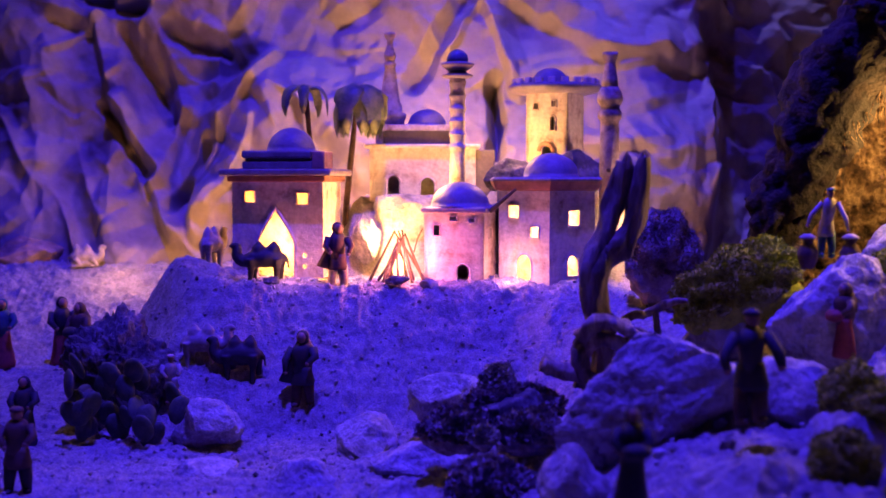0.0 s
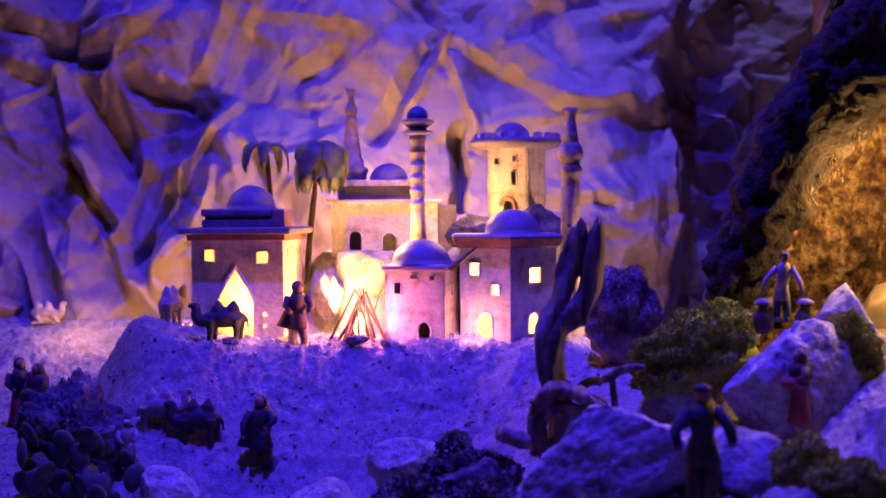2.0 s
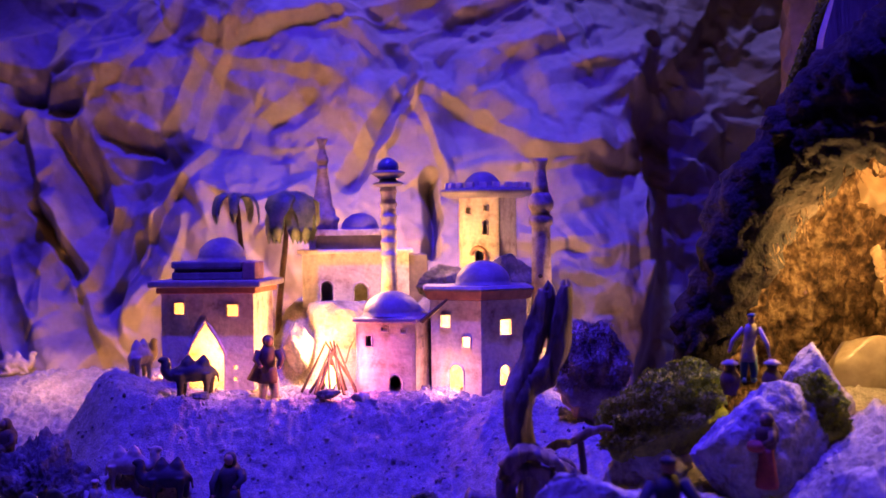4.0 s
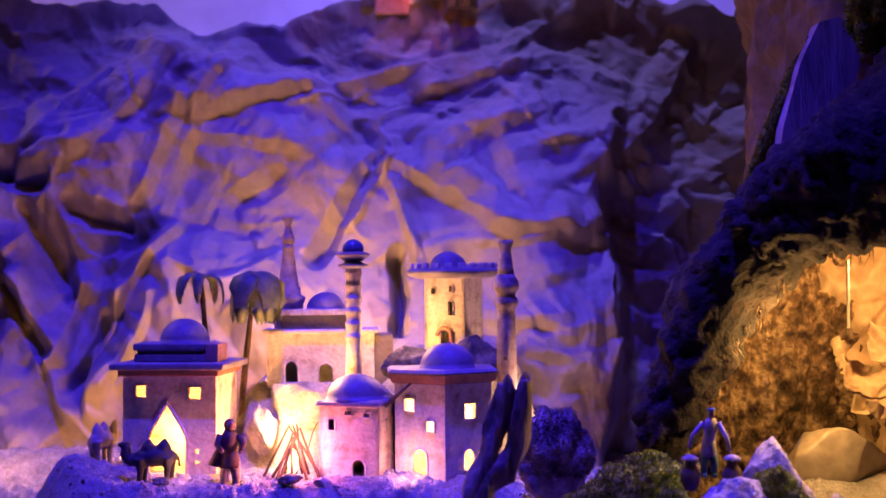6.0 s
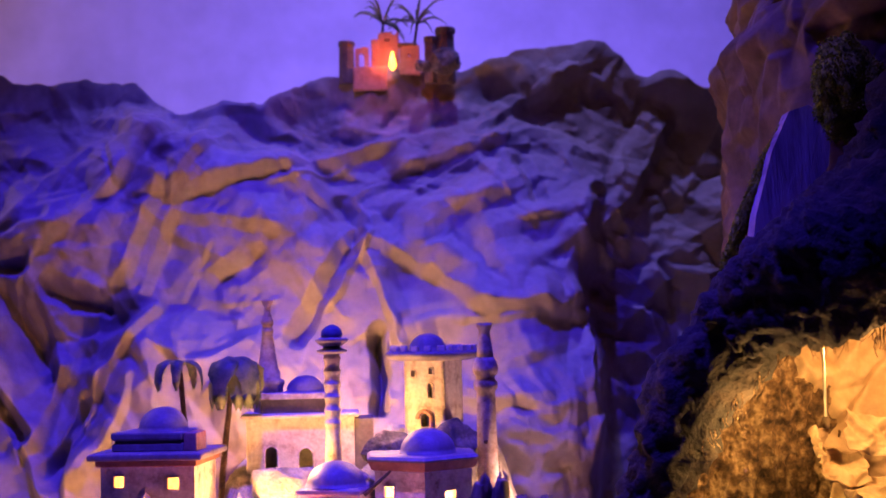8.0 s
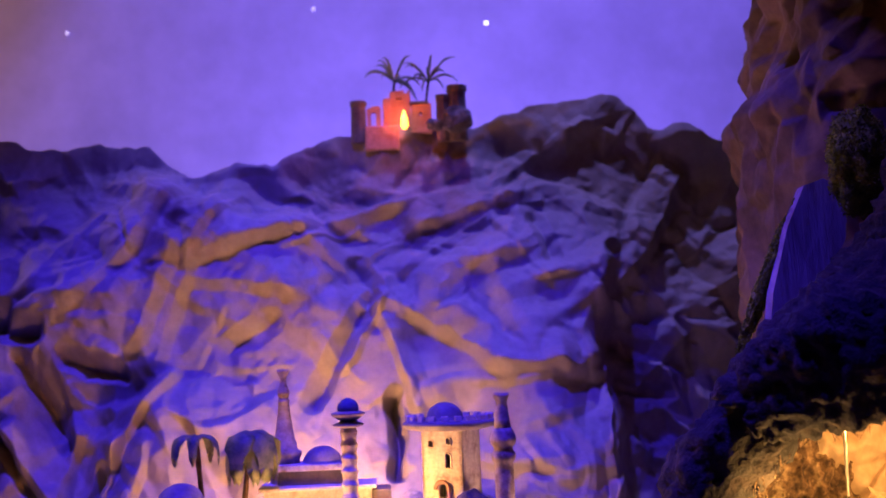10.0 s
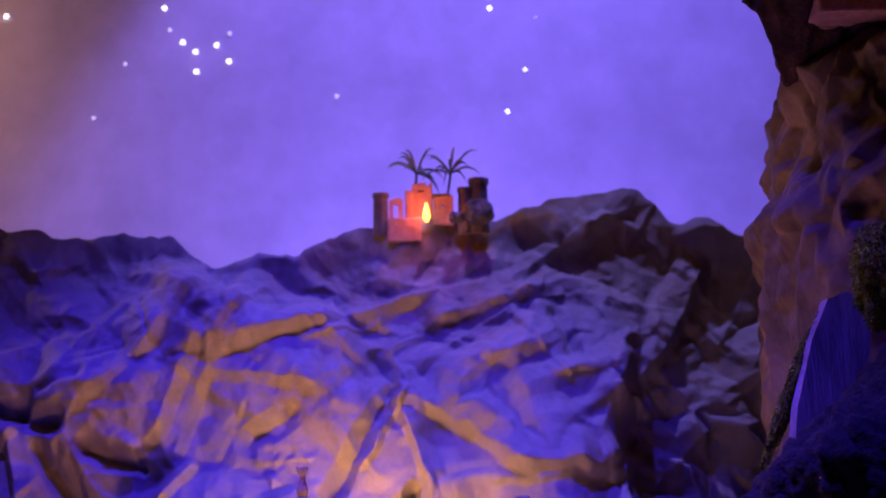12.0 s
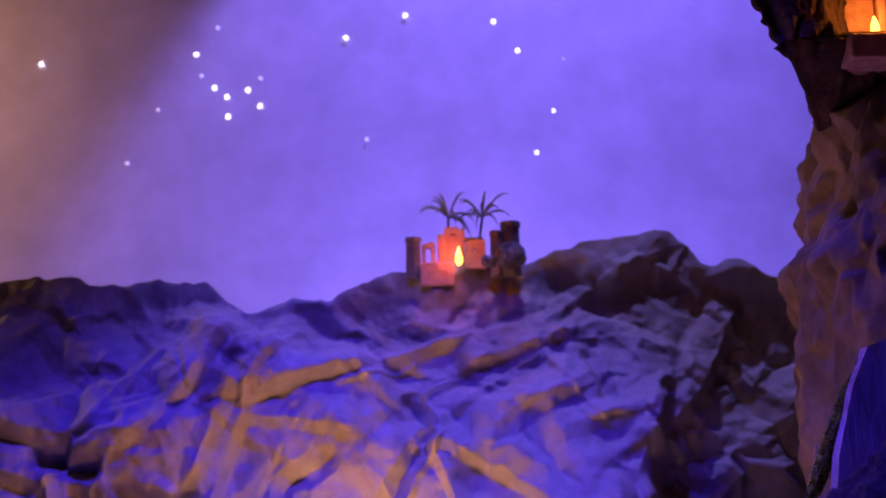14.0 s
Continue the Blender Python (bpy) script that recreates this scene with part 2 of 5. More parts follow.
def lathe(bm, profile, sides=24, centre=(0, 0, 0), turn=0.0, wobble=0.0, seed=0, scale=(1, 1)):
    """Turns a profile of (radius, z) round a vertical axis, closed at both ends."""
    rings = []
    rng = random.Random(seed)
    for r, z in profile:
        ring = []
        for k in range(sides):
            a = 2 * math.pi * k / sides + turn
            q = max(r, 0.0001) * (1 + wobble * (rng.random() - 0.5))
            ring.append(bm.verts.new((centre[0] + q * math.cos(a) * scale[0], centre[1] + q * math.sin(a) * scale[1], centre[2] + z)))
        rings.append(ring)
    for lo, hi in zip(rings, rings[1:]):
        for k in range(sides):
            bm.faces.new((lo[k], lo[(k + 1) % sides], hi[(k + 1) % sides], hi[k]))
    bm.faces.new(list(reversed(rings[0])))
    bm.faces.new(rings[-1])
    return bm


def tube(bm, path, radii, sides=8, seed=0, rough=0.0, flat=(1, 1), index=0):
    """A tapered limb along a path of points."""
    pts = [Vector(p) for p in path]
    rings, side = [], None
    rng = random.Random(seed)
    for k, p in enumerate(pts):
        d = (pts[min(k + 1, len(pts) - 1)] - pts[max(k - 1, 0)]).normalized()
        if side is None:
            side = d.orthogonal().normalized()
        side = (side - d * side.dot(d)).normalized()
        up = d.cross(side)
        r = radii[k] if isinstance(radii, (list, tuple)) else radii
        rings.append([bm.verts.new(p + (side * math.cos(a) * flat[0] + up * math.sin(a) * flat[1]) * r * (1 + rough * (rng.random() - 0.5)))
                      for a in (2 * math.pi * j / sides for j in range(sides))])
    fs = []
    for lo, hi in zip(rings, rings[1:]):
        for k in range(sides):
            fs.append(bm.faces.new((lo[k], lo[(k + 1) % sides], hi[(k + 1) % sides], hi[k])))
    fs.append(bm.faces.new(list(reversed(rings[0]))))
    fs.append(bm.faces.new(rings[-1]))
    for f in fs:
        f.material_index = index
    return bm


def smooth_path(path, steps=5):
    """Catmull-Rom points through a short path of tuples of any length."""
    p = [np.array(q, float) for q in path]
    out = []
    for k in range(len(p) - 1):
        a, b, c, d = p[max(k - 1, 0)], p[k], p[k + 1], p[min(k + 2, len(p) - 1)]
        for s in range(steps):
            t = s / steps
            out.append(0.5 * (2 * b + (c - a) * t + (2 * a - 5 * b + 4 * c - d) * t * t + (3 * b - a - 3 * c + d) * t ** 3))
    out.append(p[-1])
    return out


def ball(bm, centre, size, sub=2, index=0, turn=None):
    made = bmesh.ops.create_icosphere(bm, subdivisions=sub, radius=1)
    m = Matrix.Translation(centre) @ (turn if turn else Matrix()) @ Matrix.Diagonal((*size, 1))
    bmesh.ops.transform(bm, matrix=m, verts=made["verts"])
    for f in {f for v in made["verts"] for f in v.link_faces}:
        f.material_index = index
    return bm


def arch(cx, z0, w, h, pointed=False, n=8):
    """Outline of an arched opening standing on z0."""
    half, pts = w / 2, [(cx - w / 2, z0), (cx + w / 2, z0)]
    spring = z0 + h - (half if not pointed else h * 0.5)
    for k in range(n + 1):
        a = math.pi * k / n
        if pointed:
            s = 1 - abs(1 - 2 * k / n)
            pts.append((cx + half * (1 - 2 * k / n), spring + (z0 + h - spring) * s ** 0.85))
        else:
            pts.append((cx + half * math.cos(a), spring + half * math.sin(a)))
    return pts


def square(cx, cz, w, h):
    return [(cx - w / 2, cz - h / 2), (cx + w / 2, cz - h / 2), (cx + w / 2, cz + h / 2), (cx - w / 2, cz + h / 2)]


def wall_panel(outline, holes, thick):
    """A wall in the x-z plane with openings through it, its outer face at y = 0."""
    bm = bmesh.new()
    edges = []
    for loop in (outline, *holes):
        vs = [bm.verts.new((x, 0, z)) for x, z in loop]
        edges += [bm.edges.new((vs[k], vs[(k + 1) % len(vs)])) for k in range(len(vs))]
    bmesh.ops.triangle_fill(bm, use_beauty=True, use_dissolve=False, edges=edges)
    out = bmesh.ops.extrude_face_region(bm, geom=list(bm.faces))
    bmesh.ops.translate(bm, vec=(0, thick, 0), verts=[v for v in out["geom"] if isinstance(v, bmesh.types.BMVert)])
    return bm


def rock(name, place, size, seed, material, label, category="rock", turn=0.0, sub=5, sharp=0.22, group="", parent=None):
    """A weathered boulder: a ball cut by planes, then roughened at two scales."""
    bm = bmesh.new()
    bmesh.ops.create_icosphere(bm, subdivisions=sub, radius=1)
    rng = random.Random(seed)
    cuts = [(Vector((rng.gauss(0, 1), rng.gauss(0, 1), rng.gauss(0, 1))).normalized(), rng.uniform(0.5, 0.85)) for _ in range(15)]
    off = Vector((seed * 3.1, seed * 1.7, seed * 0.9))
    for v in bm.verts:
        p = v.co.copy()
        for n, d in cuts:
            over = p.dot(n) - d
            if over > 0:
                p -= n * over * 0.96
        q = p * 1.6 + off
        p += v.co * (sharp * 0.45 * noise.noise(q) + sharp * 0.22 * noise.noise(q * 2.7) + 0.13 * sharp * noise.noise(q * 7) + 0.09 * sharp * noise.noise(q * 17) + 0.06 * sharp * noise.noise(q * 36))
        v.co = Vector((p.x * size[0], p.y * size[1], p.z * size[2]))
    ob = link_mesh(name, bm, material, parent)
    ob.matrix_basis = pose(*place, 0, 0, turn)
    if parent is None:
        tagged(ob, label, category, group)
    return ob


def tufts(name, place, size, count, seed, material, label, category, leaf=0.003, turn=0.0, upper=-0.25, tall=1.0):
    """A cushion of many tiny leaves over a lumpy core, uneven at its outline."""
    rng = random.Random(seed)
    off = Vector((seed * 1.3, seed * 2.9, seed))
    bm = bmesh.new()
    bmesh.ops.create_icosphere(bm, subdivisions=4, radius=0.9)

    def lump(d):
        return 1 + 0.28 * noise.noise(d * 2.1 + off) + 0.14 * noise.noise(d * 6 + off)

    for v in bm.verts:
        d = v.co.normalized()
        v.co = d * 0.9 * lump(d)
        v.co = Vector((v.co.x * size[0], v.co.y * size[1], v.co.z * size[2]))
    for _ in range(count):
        d = Vector((rng.gauss(0, 1), rng.gauss(0, 1), rng.gauss(0, 1))).normalized()
        if d.z < upper:
            continue
        p = d * 0.9 * lump(d) * rng.uniform(0.96, 1.03)
        p = Vector((p.x * size[0], p.y * size[1], p.z * size[2]))
        g = (Vector((d.x / size[0], d.y / size[1], d.z / size[2])).normalized() + Vector((rng.gauss(0, 0.5), rng.gauss(0, 0.5), rng.gauss(0, 0.5)))).normalized()
        s = g.orthogonal().normalized()
        s = Matrix.Rotation(rng.uniform(0, 6.28), 3, g) @ s
        L, w = leaf * rng.uniform(0.6, 1.5) * tall, leaf * rng.uniform(0.25, 0.5)
        a, b, c, e = p - s * w * 0.4, p + s * w * 0.4, p + g * L * 0.6 + s * w, p + g * L
        f = p + g * L * 0.6 - s * w
        vs = [bm.verts.new(q) for q in (a, b, c, e, f)]
        bm.faces.new(vs)
    ob = link_mesh(name, bm, material, None)
    ob.matrix_basis = pose(*place, 0, 0, turn)
    return tagged(ob, label, category, "", "stuff")

# ---- hall that holds the crib ----
def plain_box(name, a, b, material, label, category):
    ob = link_mesh(name, box(bmesh.new(), *a, *b), material, None, smooth=False)
    return tagged(ob, label, category, "", "structure")


plain_box("floor", (-3.2, -3.2, -1.1), (3.2, 4.0, -1.0), HALL, "dark hall floor under the crib", "floor")
plain_box("wall_north", (-3.2, 3.9, -1.0), (3.2, 4.0, 3.2), HALL, "dark plain hall wall behind the sky", "wall")
plain_box("wall_south", (-3.2, -3.2, -1.0), (3.2, -3.1, 3.2), HALL, "dark plain hall wall", "wall")
plain_box("wall_west", (-3.3, -3.2, -1.0), (-3.2, 4.0, 3.2), HALL, "dark plain hall wall", "wall")
plain_box("wall_east", (3.2, -3.2, -1.0), (3.3, 4.0, 3.2), HALL, "dark plain hall wall", "wall")
plain_box("ceiling", (-3.3, -3.2, 3.2), (3.3, 4.0, 3.3), HALL, "dark plain hall ceiling", "ceiling")
plain_box("platform", (-1.75, 0.45, -1.0), (1.75, 3.45, -0.30), HALL, "dark wooden platform carrying the crib landscape", "platform")

# ---- sky cloth, curved forward at its ends ----
u, v = np.meshgrid(np.linspace(-1, 1, 90), np.linspace(0, 1, 60))
sx = 2.3 * u
sky_pts = np.stack([sx, 3.4 - 0.10 * u ** 4 + 0.012 * soft2(u * 4, v * 3, 5), -0.29 + 3.0 * v], -1)
sky = grid_mesh("sky_backdrop", sky_pts, SKY)
tagged(sky, "pale violet sky cloth stretched behind the mountain", "backdrop", "", "structure")


# ---- ground: sandy shelf, slope and valley ----
def floor_height(x, y):
    base = -0.155 + 0.05 * ramp01(y, 1.55, 2.0) + 0.150 * ramp01(y, 1.95, 2.36)
    right = -0.10 + 0.09 * ramp01(x, 0.10, 0.32) + 0.09 * ramp01(x, 0.42, 0.62) * (1 - ramp01(y, 1.58, 1.75)) - 0.03 * ramp01(y, 1.62, 1.80) + 0.03 * ramp01(y, 1.4, 1.75)
    w = ramp01(x, -0.05, 0.22)
    return base * (1 - w) + right * w


def shelf_height(x, y):
    z = 0.040 + 0.036 * np.exp(-((x + 0.41) / 0.075) ** 2 - ((y - 1.95) / 0.085) ** 2)
    z = z + 0.125 * ramp01(y, 2.03, 2.11) * ramp01(x, -0.24, -0.14)
    return z + 0.06 * ramp01(y, 2.0, 2.08) * ramp01(x, 0.06, 0.13) * (1 - ramp01(x, 0.30, 0.36)) - 0.02 * ramp01(x, 0.2, 0.35)


def ground_height(x, y):
    lip = 1.885 - 0.02 * ramp01(x, -0.2, 0.0) - 0.06 * ramp01(x, 0.05, 0.25) - 0.10 * ramp01(x, 0.25, 0.45) + 0.12 * ramp01(-x, 0.38, 0.52)
    lip = lip + 0.018 * soft2(x * 9, y * 3, 3) + 0.02 * np.exp(-((x + 0.09) / 0.05) ** 2)
    t = np.clip((y - (lip - 0.21)) / 0.21, 0, 1)
    front = np.where(t < 0.85, t * 1.06, 0.901 + (1 - (1 - (t - 0.85) / 0.15) ** 2) * 0.099)
    side = ramp01(x + 0.06 * soft2(y * 5, x * 0, 8), -0.68 + 0.10 * ramp01(y, 1.8, 2.1), -0.43 + 0.06 * ramp01(y, 2.0, 2.2))
    m = front * side * (1 - ramp01(x, 0.29, 0.41))
    z = floor_height(x, y) * (1 - m) + shelf_height(x, y) * m
    z = z + 0.008 * soft2(x * 13, y * 13, 1) + 0.004 * soft2(x * 37, y * 37, 2) * (0.5 + 0.5 * soft2(x * 6, y * 6, 12))
    lumps = np.maximum(0, soft2(x * 70, y * 70, 4) - 0.25) * np.maximum(0, soft2(x * 9, y * 9, 6) + 0.25)
    z = z - 0.05 * (1 - ramp01(y, 1.05, 1.40)) * ramp01(x, 0.10, 0.35)
    pits = np.maximum(0, soft2(x * 55, y * 75, 14) - 0.35) * np.maximum(0, soft2(x * 7, y * 7, 15) + 0.3)
    return z + 0.010 * lumps - 0.020 * pits + 0.0030 * soft2(x * 120, y * 120, 7) + 0.0022 * soft2(x * 260, y * 260, 9)


gx, gy = np.meshgrid(np.interp(np.linspace(0, 1, 860), [0, 0.06, 0.94, 1], [-1.7, -0.90, 0.62, 1.5]), np.interp(np.linspace(0, 1, 640), [0, 0.04, 0.95, 1], [0.5, 0.95, 2.42, 3.35]))
ground = grid_mesh("ground", np.stack([gx, gy, ground_height(gx, gy)], -1), SAND)
tagged(ground, "coarse pale sand and grit forming shelf, slope and valley", "ground", "", "structure")


def on_ground(x, y, lift=0.0):
    return (x, y, float(ground_height(np.array([x]), np.array([y]))[0]) + lift)


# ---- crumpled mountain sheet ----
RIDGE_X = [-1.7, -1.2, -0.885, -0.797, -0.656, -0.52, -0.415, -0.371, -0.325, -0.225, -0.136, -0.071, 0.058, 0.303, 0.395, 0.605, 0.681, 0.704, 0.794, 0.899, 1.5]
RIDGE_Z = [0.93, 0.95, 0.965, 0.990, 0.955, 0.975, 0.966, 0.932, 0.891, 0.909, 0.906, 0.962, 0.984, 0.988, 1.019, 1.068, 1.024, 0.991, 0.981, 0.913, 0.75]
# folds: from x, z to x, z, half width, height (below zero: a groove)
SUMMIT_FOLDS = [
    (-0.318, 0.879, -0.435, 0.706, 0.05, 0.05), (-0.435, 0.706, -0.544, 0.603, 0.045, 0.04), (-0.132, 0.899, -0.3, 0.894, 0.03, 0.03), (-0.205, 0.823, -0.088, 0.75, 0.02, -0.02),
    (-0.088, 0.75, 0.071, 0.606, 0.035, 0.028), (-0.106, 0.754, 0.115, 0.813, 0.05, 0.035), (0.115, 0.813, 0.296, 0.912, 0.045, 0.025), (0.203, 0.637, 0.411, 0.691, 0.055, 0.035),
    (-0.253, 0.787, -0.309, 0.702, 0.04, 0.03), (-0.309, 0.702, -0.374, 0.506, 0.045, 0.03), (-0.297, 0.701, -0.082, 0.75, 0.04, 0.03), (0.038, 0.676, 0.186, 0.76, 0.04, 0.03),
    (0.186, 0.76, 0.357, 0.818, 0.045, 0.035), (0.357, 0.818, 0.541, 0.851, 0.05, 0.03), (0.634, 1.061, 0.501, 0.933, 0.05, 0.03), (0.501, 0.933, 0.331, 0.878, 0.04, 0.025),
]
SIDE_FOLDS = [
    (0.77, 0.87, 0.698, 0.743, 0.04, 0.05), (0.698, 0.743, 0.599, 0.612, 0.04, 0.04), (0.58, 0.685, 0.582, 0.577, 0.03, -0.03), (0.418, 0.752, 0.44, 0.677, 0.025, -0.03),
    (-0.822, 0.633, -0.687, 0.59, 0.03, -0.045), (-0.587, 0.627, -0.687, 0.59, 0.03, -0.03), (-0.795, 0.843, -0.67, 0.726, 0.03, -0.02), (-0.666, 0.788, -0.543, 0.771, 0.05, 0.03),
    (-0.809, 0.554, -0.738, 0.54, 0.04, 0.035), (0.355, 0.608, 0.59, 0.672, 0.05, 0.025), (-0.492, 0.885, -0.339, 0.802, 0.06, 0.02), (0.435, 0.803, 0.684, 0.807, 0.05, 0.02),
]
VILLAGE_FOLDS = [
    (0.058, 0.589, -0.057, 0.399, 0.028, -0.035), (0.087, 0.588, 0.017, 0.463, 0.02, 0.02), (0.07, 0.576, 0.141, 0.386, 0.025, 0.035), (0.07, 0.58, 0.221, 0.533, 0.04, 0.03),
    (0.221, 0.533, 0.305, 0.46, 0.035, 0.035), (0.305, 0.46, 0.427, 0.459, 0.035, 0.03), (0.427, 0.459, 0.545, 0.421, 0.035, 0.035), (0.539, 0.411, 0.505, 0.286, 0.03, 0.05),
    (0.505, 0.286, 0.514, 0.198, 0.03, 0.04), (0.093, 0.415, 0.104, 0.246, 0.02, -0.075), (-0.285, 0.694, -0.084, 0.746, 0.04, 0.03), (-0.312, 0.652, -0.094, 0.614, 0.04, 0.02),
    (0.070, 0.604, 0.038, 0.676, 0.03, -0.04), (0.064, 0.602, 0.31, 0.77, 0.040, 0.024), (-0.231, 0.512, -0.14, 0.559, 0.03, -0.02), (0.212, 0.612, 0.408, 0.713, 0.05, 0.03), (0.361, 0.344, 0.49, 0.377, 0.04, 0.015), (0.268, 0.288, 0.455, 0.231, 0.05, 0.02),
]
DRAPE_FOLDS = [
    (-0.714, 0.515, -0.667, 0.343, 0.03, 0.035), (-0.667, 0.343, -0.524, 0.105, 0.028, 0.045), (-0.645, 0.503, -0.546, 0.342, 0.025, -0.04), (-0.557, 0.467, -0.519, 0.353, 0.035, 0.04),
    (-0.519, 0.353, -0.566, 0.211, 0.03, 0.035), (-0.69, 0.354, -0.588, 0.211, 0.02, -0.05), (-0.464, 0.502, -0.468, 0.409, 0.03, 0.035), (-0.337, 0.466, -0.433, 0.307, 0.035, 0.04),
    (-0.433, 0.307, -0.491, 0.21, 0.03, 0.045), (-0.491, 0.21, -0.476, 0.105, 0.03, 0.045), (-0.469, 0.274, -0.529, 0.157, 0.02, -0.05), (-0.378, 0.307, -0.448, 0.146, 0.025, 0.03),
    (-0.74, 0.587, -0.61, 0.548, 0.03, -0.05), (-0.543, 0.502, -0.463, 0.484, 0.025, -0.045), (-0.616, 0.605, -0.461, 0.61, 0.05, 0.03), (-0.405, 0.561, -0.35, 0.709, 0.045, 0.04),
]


def paper_facets(x, z, size, seed, slant=0.0):
    """Height of crumpled paper: flat uneven triangles over scattered corners, -1 to 1, creased between them."""
    rng = random.Random(seed)
    x0, z0, nx, nz, step = -1.9, -0.4, 920, 560, 0.004
    corners, heights = [], []
    for i in range(int(nx * step / size) + 4):
        for j in range(int(nz * step / size) + 4):
            corners.append(Vector((x0 + (i - 1.5 + rng.uniform(-0.48, 0.48)) * size, z0 + (j - 1.5 + rng.uniform(-0.48, 0.48)) * size)))
            heights.append(rng.uniform(-1, 1))
    skew = [Vector((c.x + slant * c.y, c.y)) for c in corners]
    verts, _, tris, origin, _, _ = delaunay_2d_cdt(skew, [], [], 0, 1e-7)
    high = [heights[o[0]] if o else 0.0 for o in origin]
    field = np.zeros((nz, nx))
    for tri in tris:
        (ax, az), (bx, bz), (cx, cz_) = ((verts[k].x - slant * verts[k].y, verts[k].y) for k in tri)
        area = (bx - ax) * (cz_ - az) - (cx - ax) * (bz - az)
        if abs(area) < 1e-9:
            continue
        i0, i1 = max(0, int((min(ax, bx, cx) - x0) / step)), min(nx, int((max(ax, bx, cx) - x0) / step) + 2)
        j0, j1 = max(0, int((min(az, bz, cz_) - z0) / step)), min(nz, int((max(az, bz, cz_) - z0) / step) + 2)
        if i0 >= i1 or j0 >= j1:
            continue
        gx_, gz_ = np.meshgrid(x0 + step * np.arange(i0, i1), z0 + step * np.arange(j0, j1))
        wb = ((gx_ - ax) * (cz_ - az) - (cx - ax) * (gz_ - az)) / area
        wc = ((bx - ax) * (gz_ - az) - (gx_ - ax) * (bz - az)) / area
        inside = (wb >= -1e-6) & (wc >= -1e-6) & (wb + wc <= 1 + 1e-6)
        h = high[tri[0]] * (1 - wb - wc) + high[tri[1]] * wb + high[tri[2]] * wc
        field[j0:j1, i0:i1] = np.where(inside, h, field[j0:j1, i0:i1])
    u_, v_ = np.clip((x - x0) / step, 0, nx - 2.001), np.clip((z - z0) / step, 0, nz - 2.001)
    i, j = u_.astype(int), v_.astype(int)
    a, b = u_ - i, v_ - j
    return (field[j, i] * (1 - a) + field[j, i + 1] * a) * (1 - b) + (field[j + 1, i] * (1 - a) + field[j + 1, i + 1] * a) * b


def mountain_relief(x, z):
    warp_x, warp_z = x + 0.012 * soft2(x * 9, z * 9, 40) + 0.004 * soft2(x * 31, z * 31, 42), z + 0.012 * soft2(x * 9 + 4, z * 9, 41) + 0.004 * soft2(x * 31, z * 31 + 5, 43)
    smooth_patch = np.exp(-(((x - 0.20) / 0.075) ** 2 + ((z - 0.475) / 0.075) ** 2) ** 2)
    calm = 1 - 0.9 * smooth_patch
    open_wall = np.exp(-((x - 0.05) / 0.42) ** 4 - ((z - 0.38) / 0.17) ** 4)
    r = (0.068 * (1 - 0.75 * open_wall) * paper_facets(warp_x, warp_z, 0.21, 3, 0.5) + 0.029 * (1 - 0.5 * open_wall) * paper_facets(warp_x, warp_z, 0.11, 5, -0.4) + 0.0085 * paper_facets(warp_x, warp_z, 0.046, 7, 0.3) + 0.0028 * paper_facets(x, z, 0.016, 8)) * calm - 0.40 * (z - 0.475) * smooth_patch
    r = r + 0.030 * paper_facets(warp_x, warp_z, 0.055, 9, 0.6) * ramp01(x, 0.44, 0.54) * (1 - ramp01(z, 0.50, 0.68))
    r = r + 0.020 * crumple(x * 1.3, z, 0.10, 15, 3, 0.6) * ramp01(x, 0.27, 0.36) * (1 - ramp01(z, 0.25, 0.42))
    left = ramp01(-x, 0.10, 0.32) * (1 - ramp01(z, 0.45, 0.62))
    s = warp_x * 0.86 + warp_z * 0.50
    drape = (1 - np.abs(soft2(s * 13.0 + 1.1 * soft2(x * 5, z * 5, 53), warp_z * 3.2, 50))) ** 2 - 0.45
    r = r + 0.030 * left * drape * (0.6 + 0.6 * soft2(x * 3, z * 3, 54))
    rng = random.Random(77)
    creases = []
    for k in range(150):
        a, b, ang, L = rng.uniform(-1.1, 1.0), rng.uniform(0.05, 1.0), rng.choice((0.6, 0.9, 2.2, 2.5, 0.2)) + rng.uniform(-0.35, 0.35), rng.uniform(0.08, 0.24) if k < 50 else rng.uniform(0.04, 0.14)
        creases.append((a, b, a + L * math.cos(ang), b + L * math.sin(ang), *((rng.uniform(0.016, 0.035), rng.choice((-1, 1, 1)) * rng.uniform(0.006, 0.015)) if k < 50 else (rng.uniform(0.007, 0.016), rng.choice((-1, 1)) * rng.uniform(0.003, 0.008)))))
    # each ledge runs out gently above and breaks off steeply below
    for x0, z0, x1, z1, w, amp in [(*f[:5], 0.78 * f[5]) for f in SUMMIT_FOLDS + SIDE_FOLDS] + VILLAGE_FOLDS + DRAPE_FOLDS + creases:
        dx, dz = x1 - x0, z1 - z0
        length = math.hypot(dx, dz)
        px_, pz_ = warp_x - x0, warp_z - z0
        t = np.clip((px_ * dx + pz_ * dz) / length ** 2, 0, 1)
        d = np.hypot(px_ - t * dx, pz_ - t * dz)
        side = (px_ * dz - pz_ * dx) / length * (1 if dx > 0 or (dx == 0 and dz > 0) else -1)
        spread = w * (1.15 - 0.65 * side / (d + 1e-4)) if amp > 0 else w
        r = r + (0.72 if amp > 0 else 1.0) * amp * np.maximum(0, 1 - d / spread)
    return r


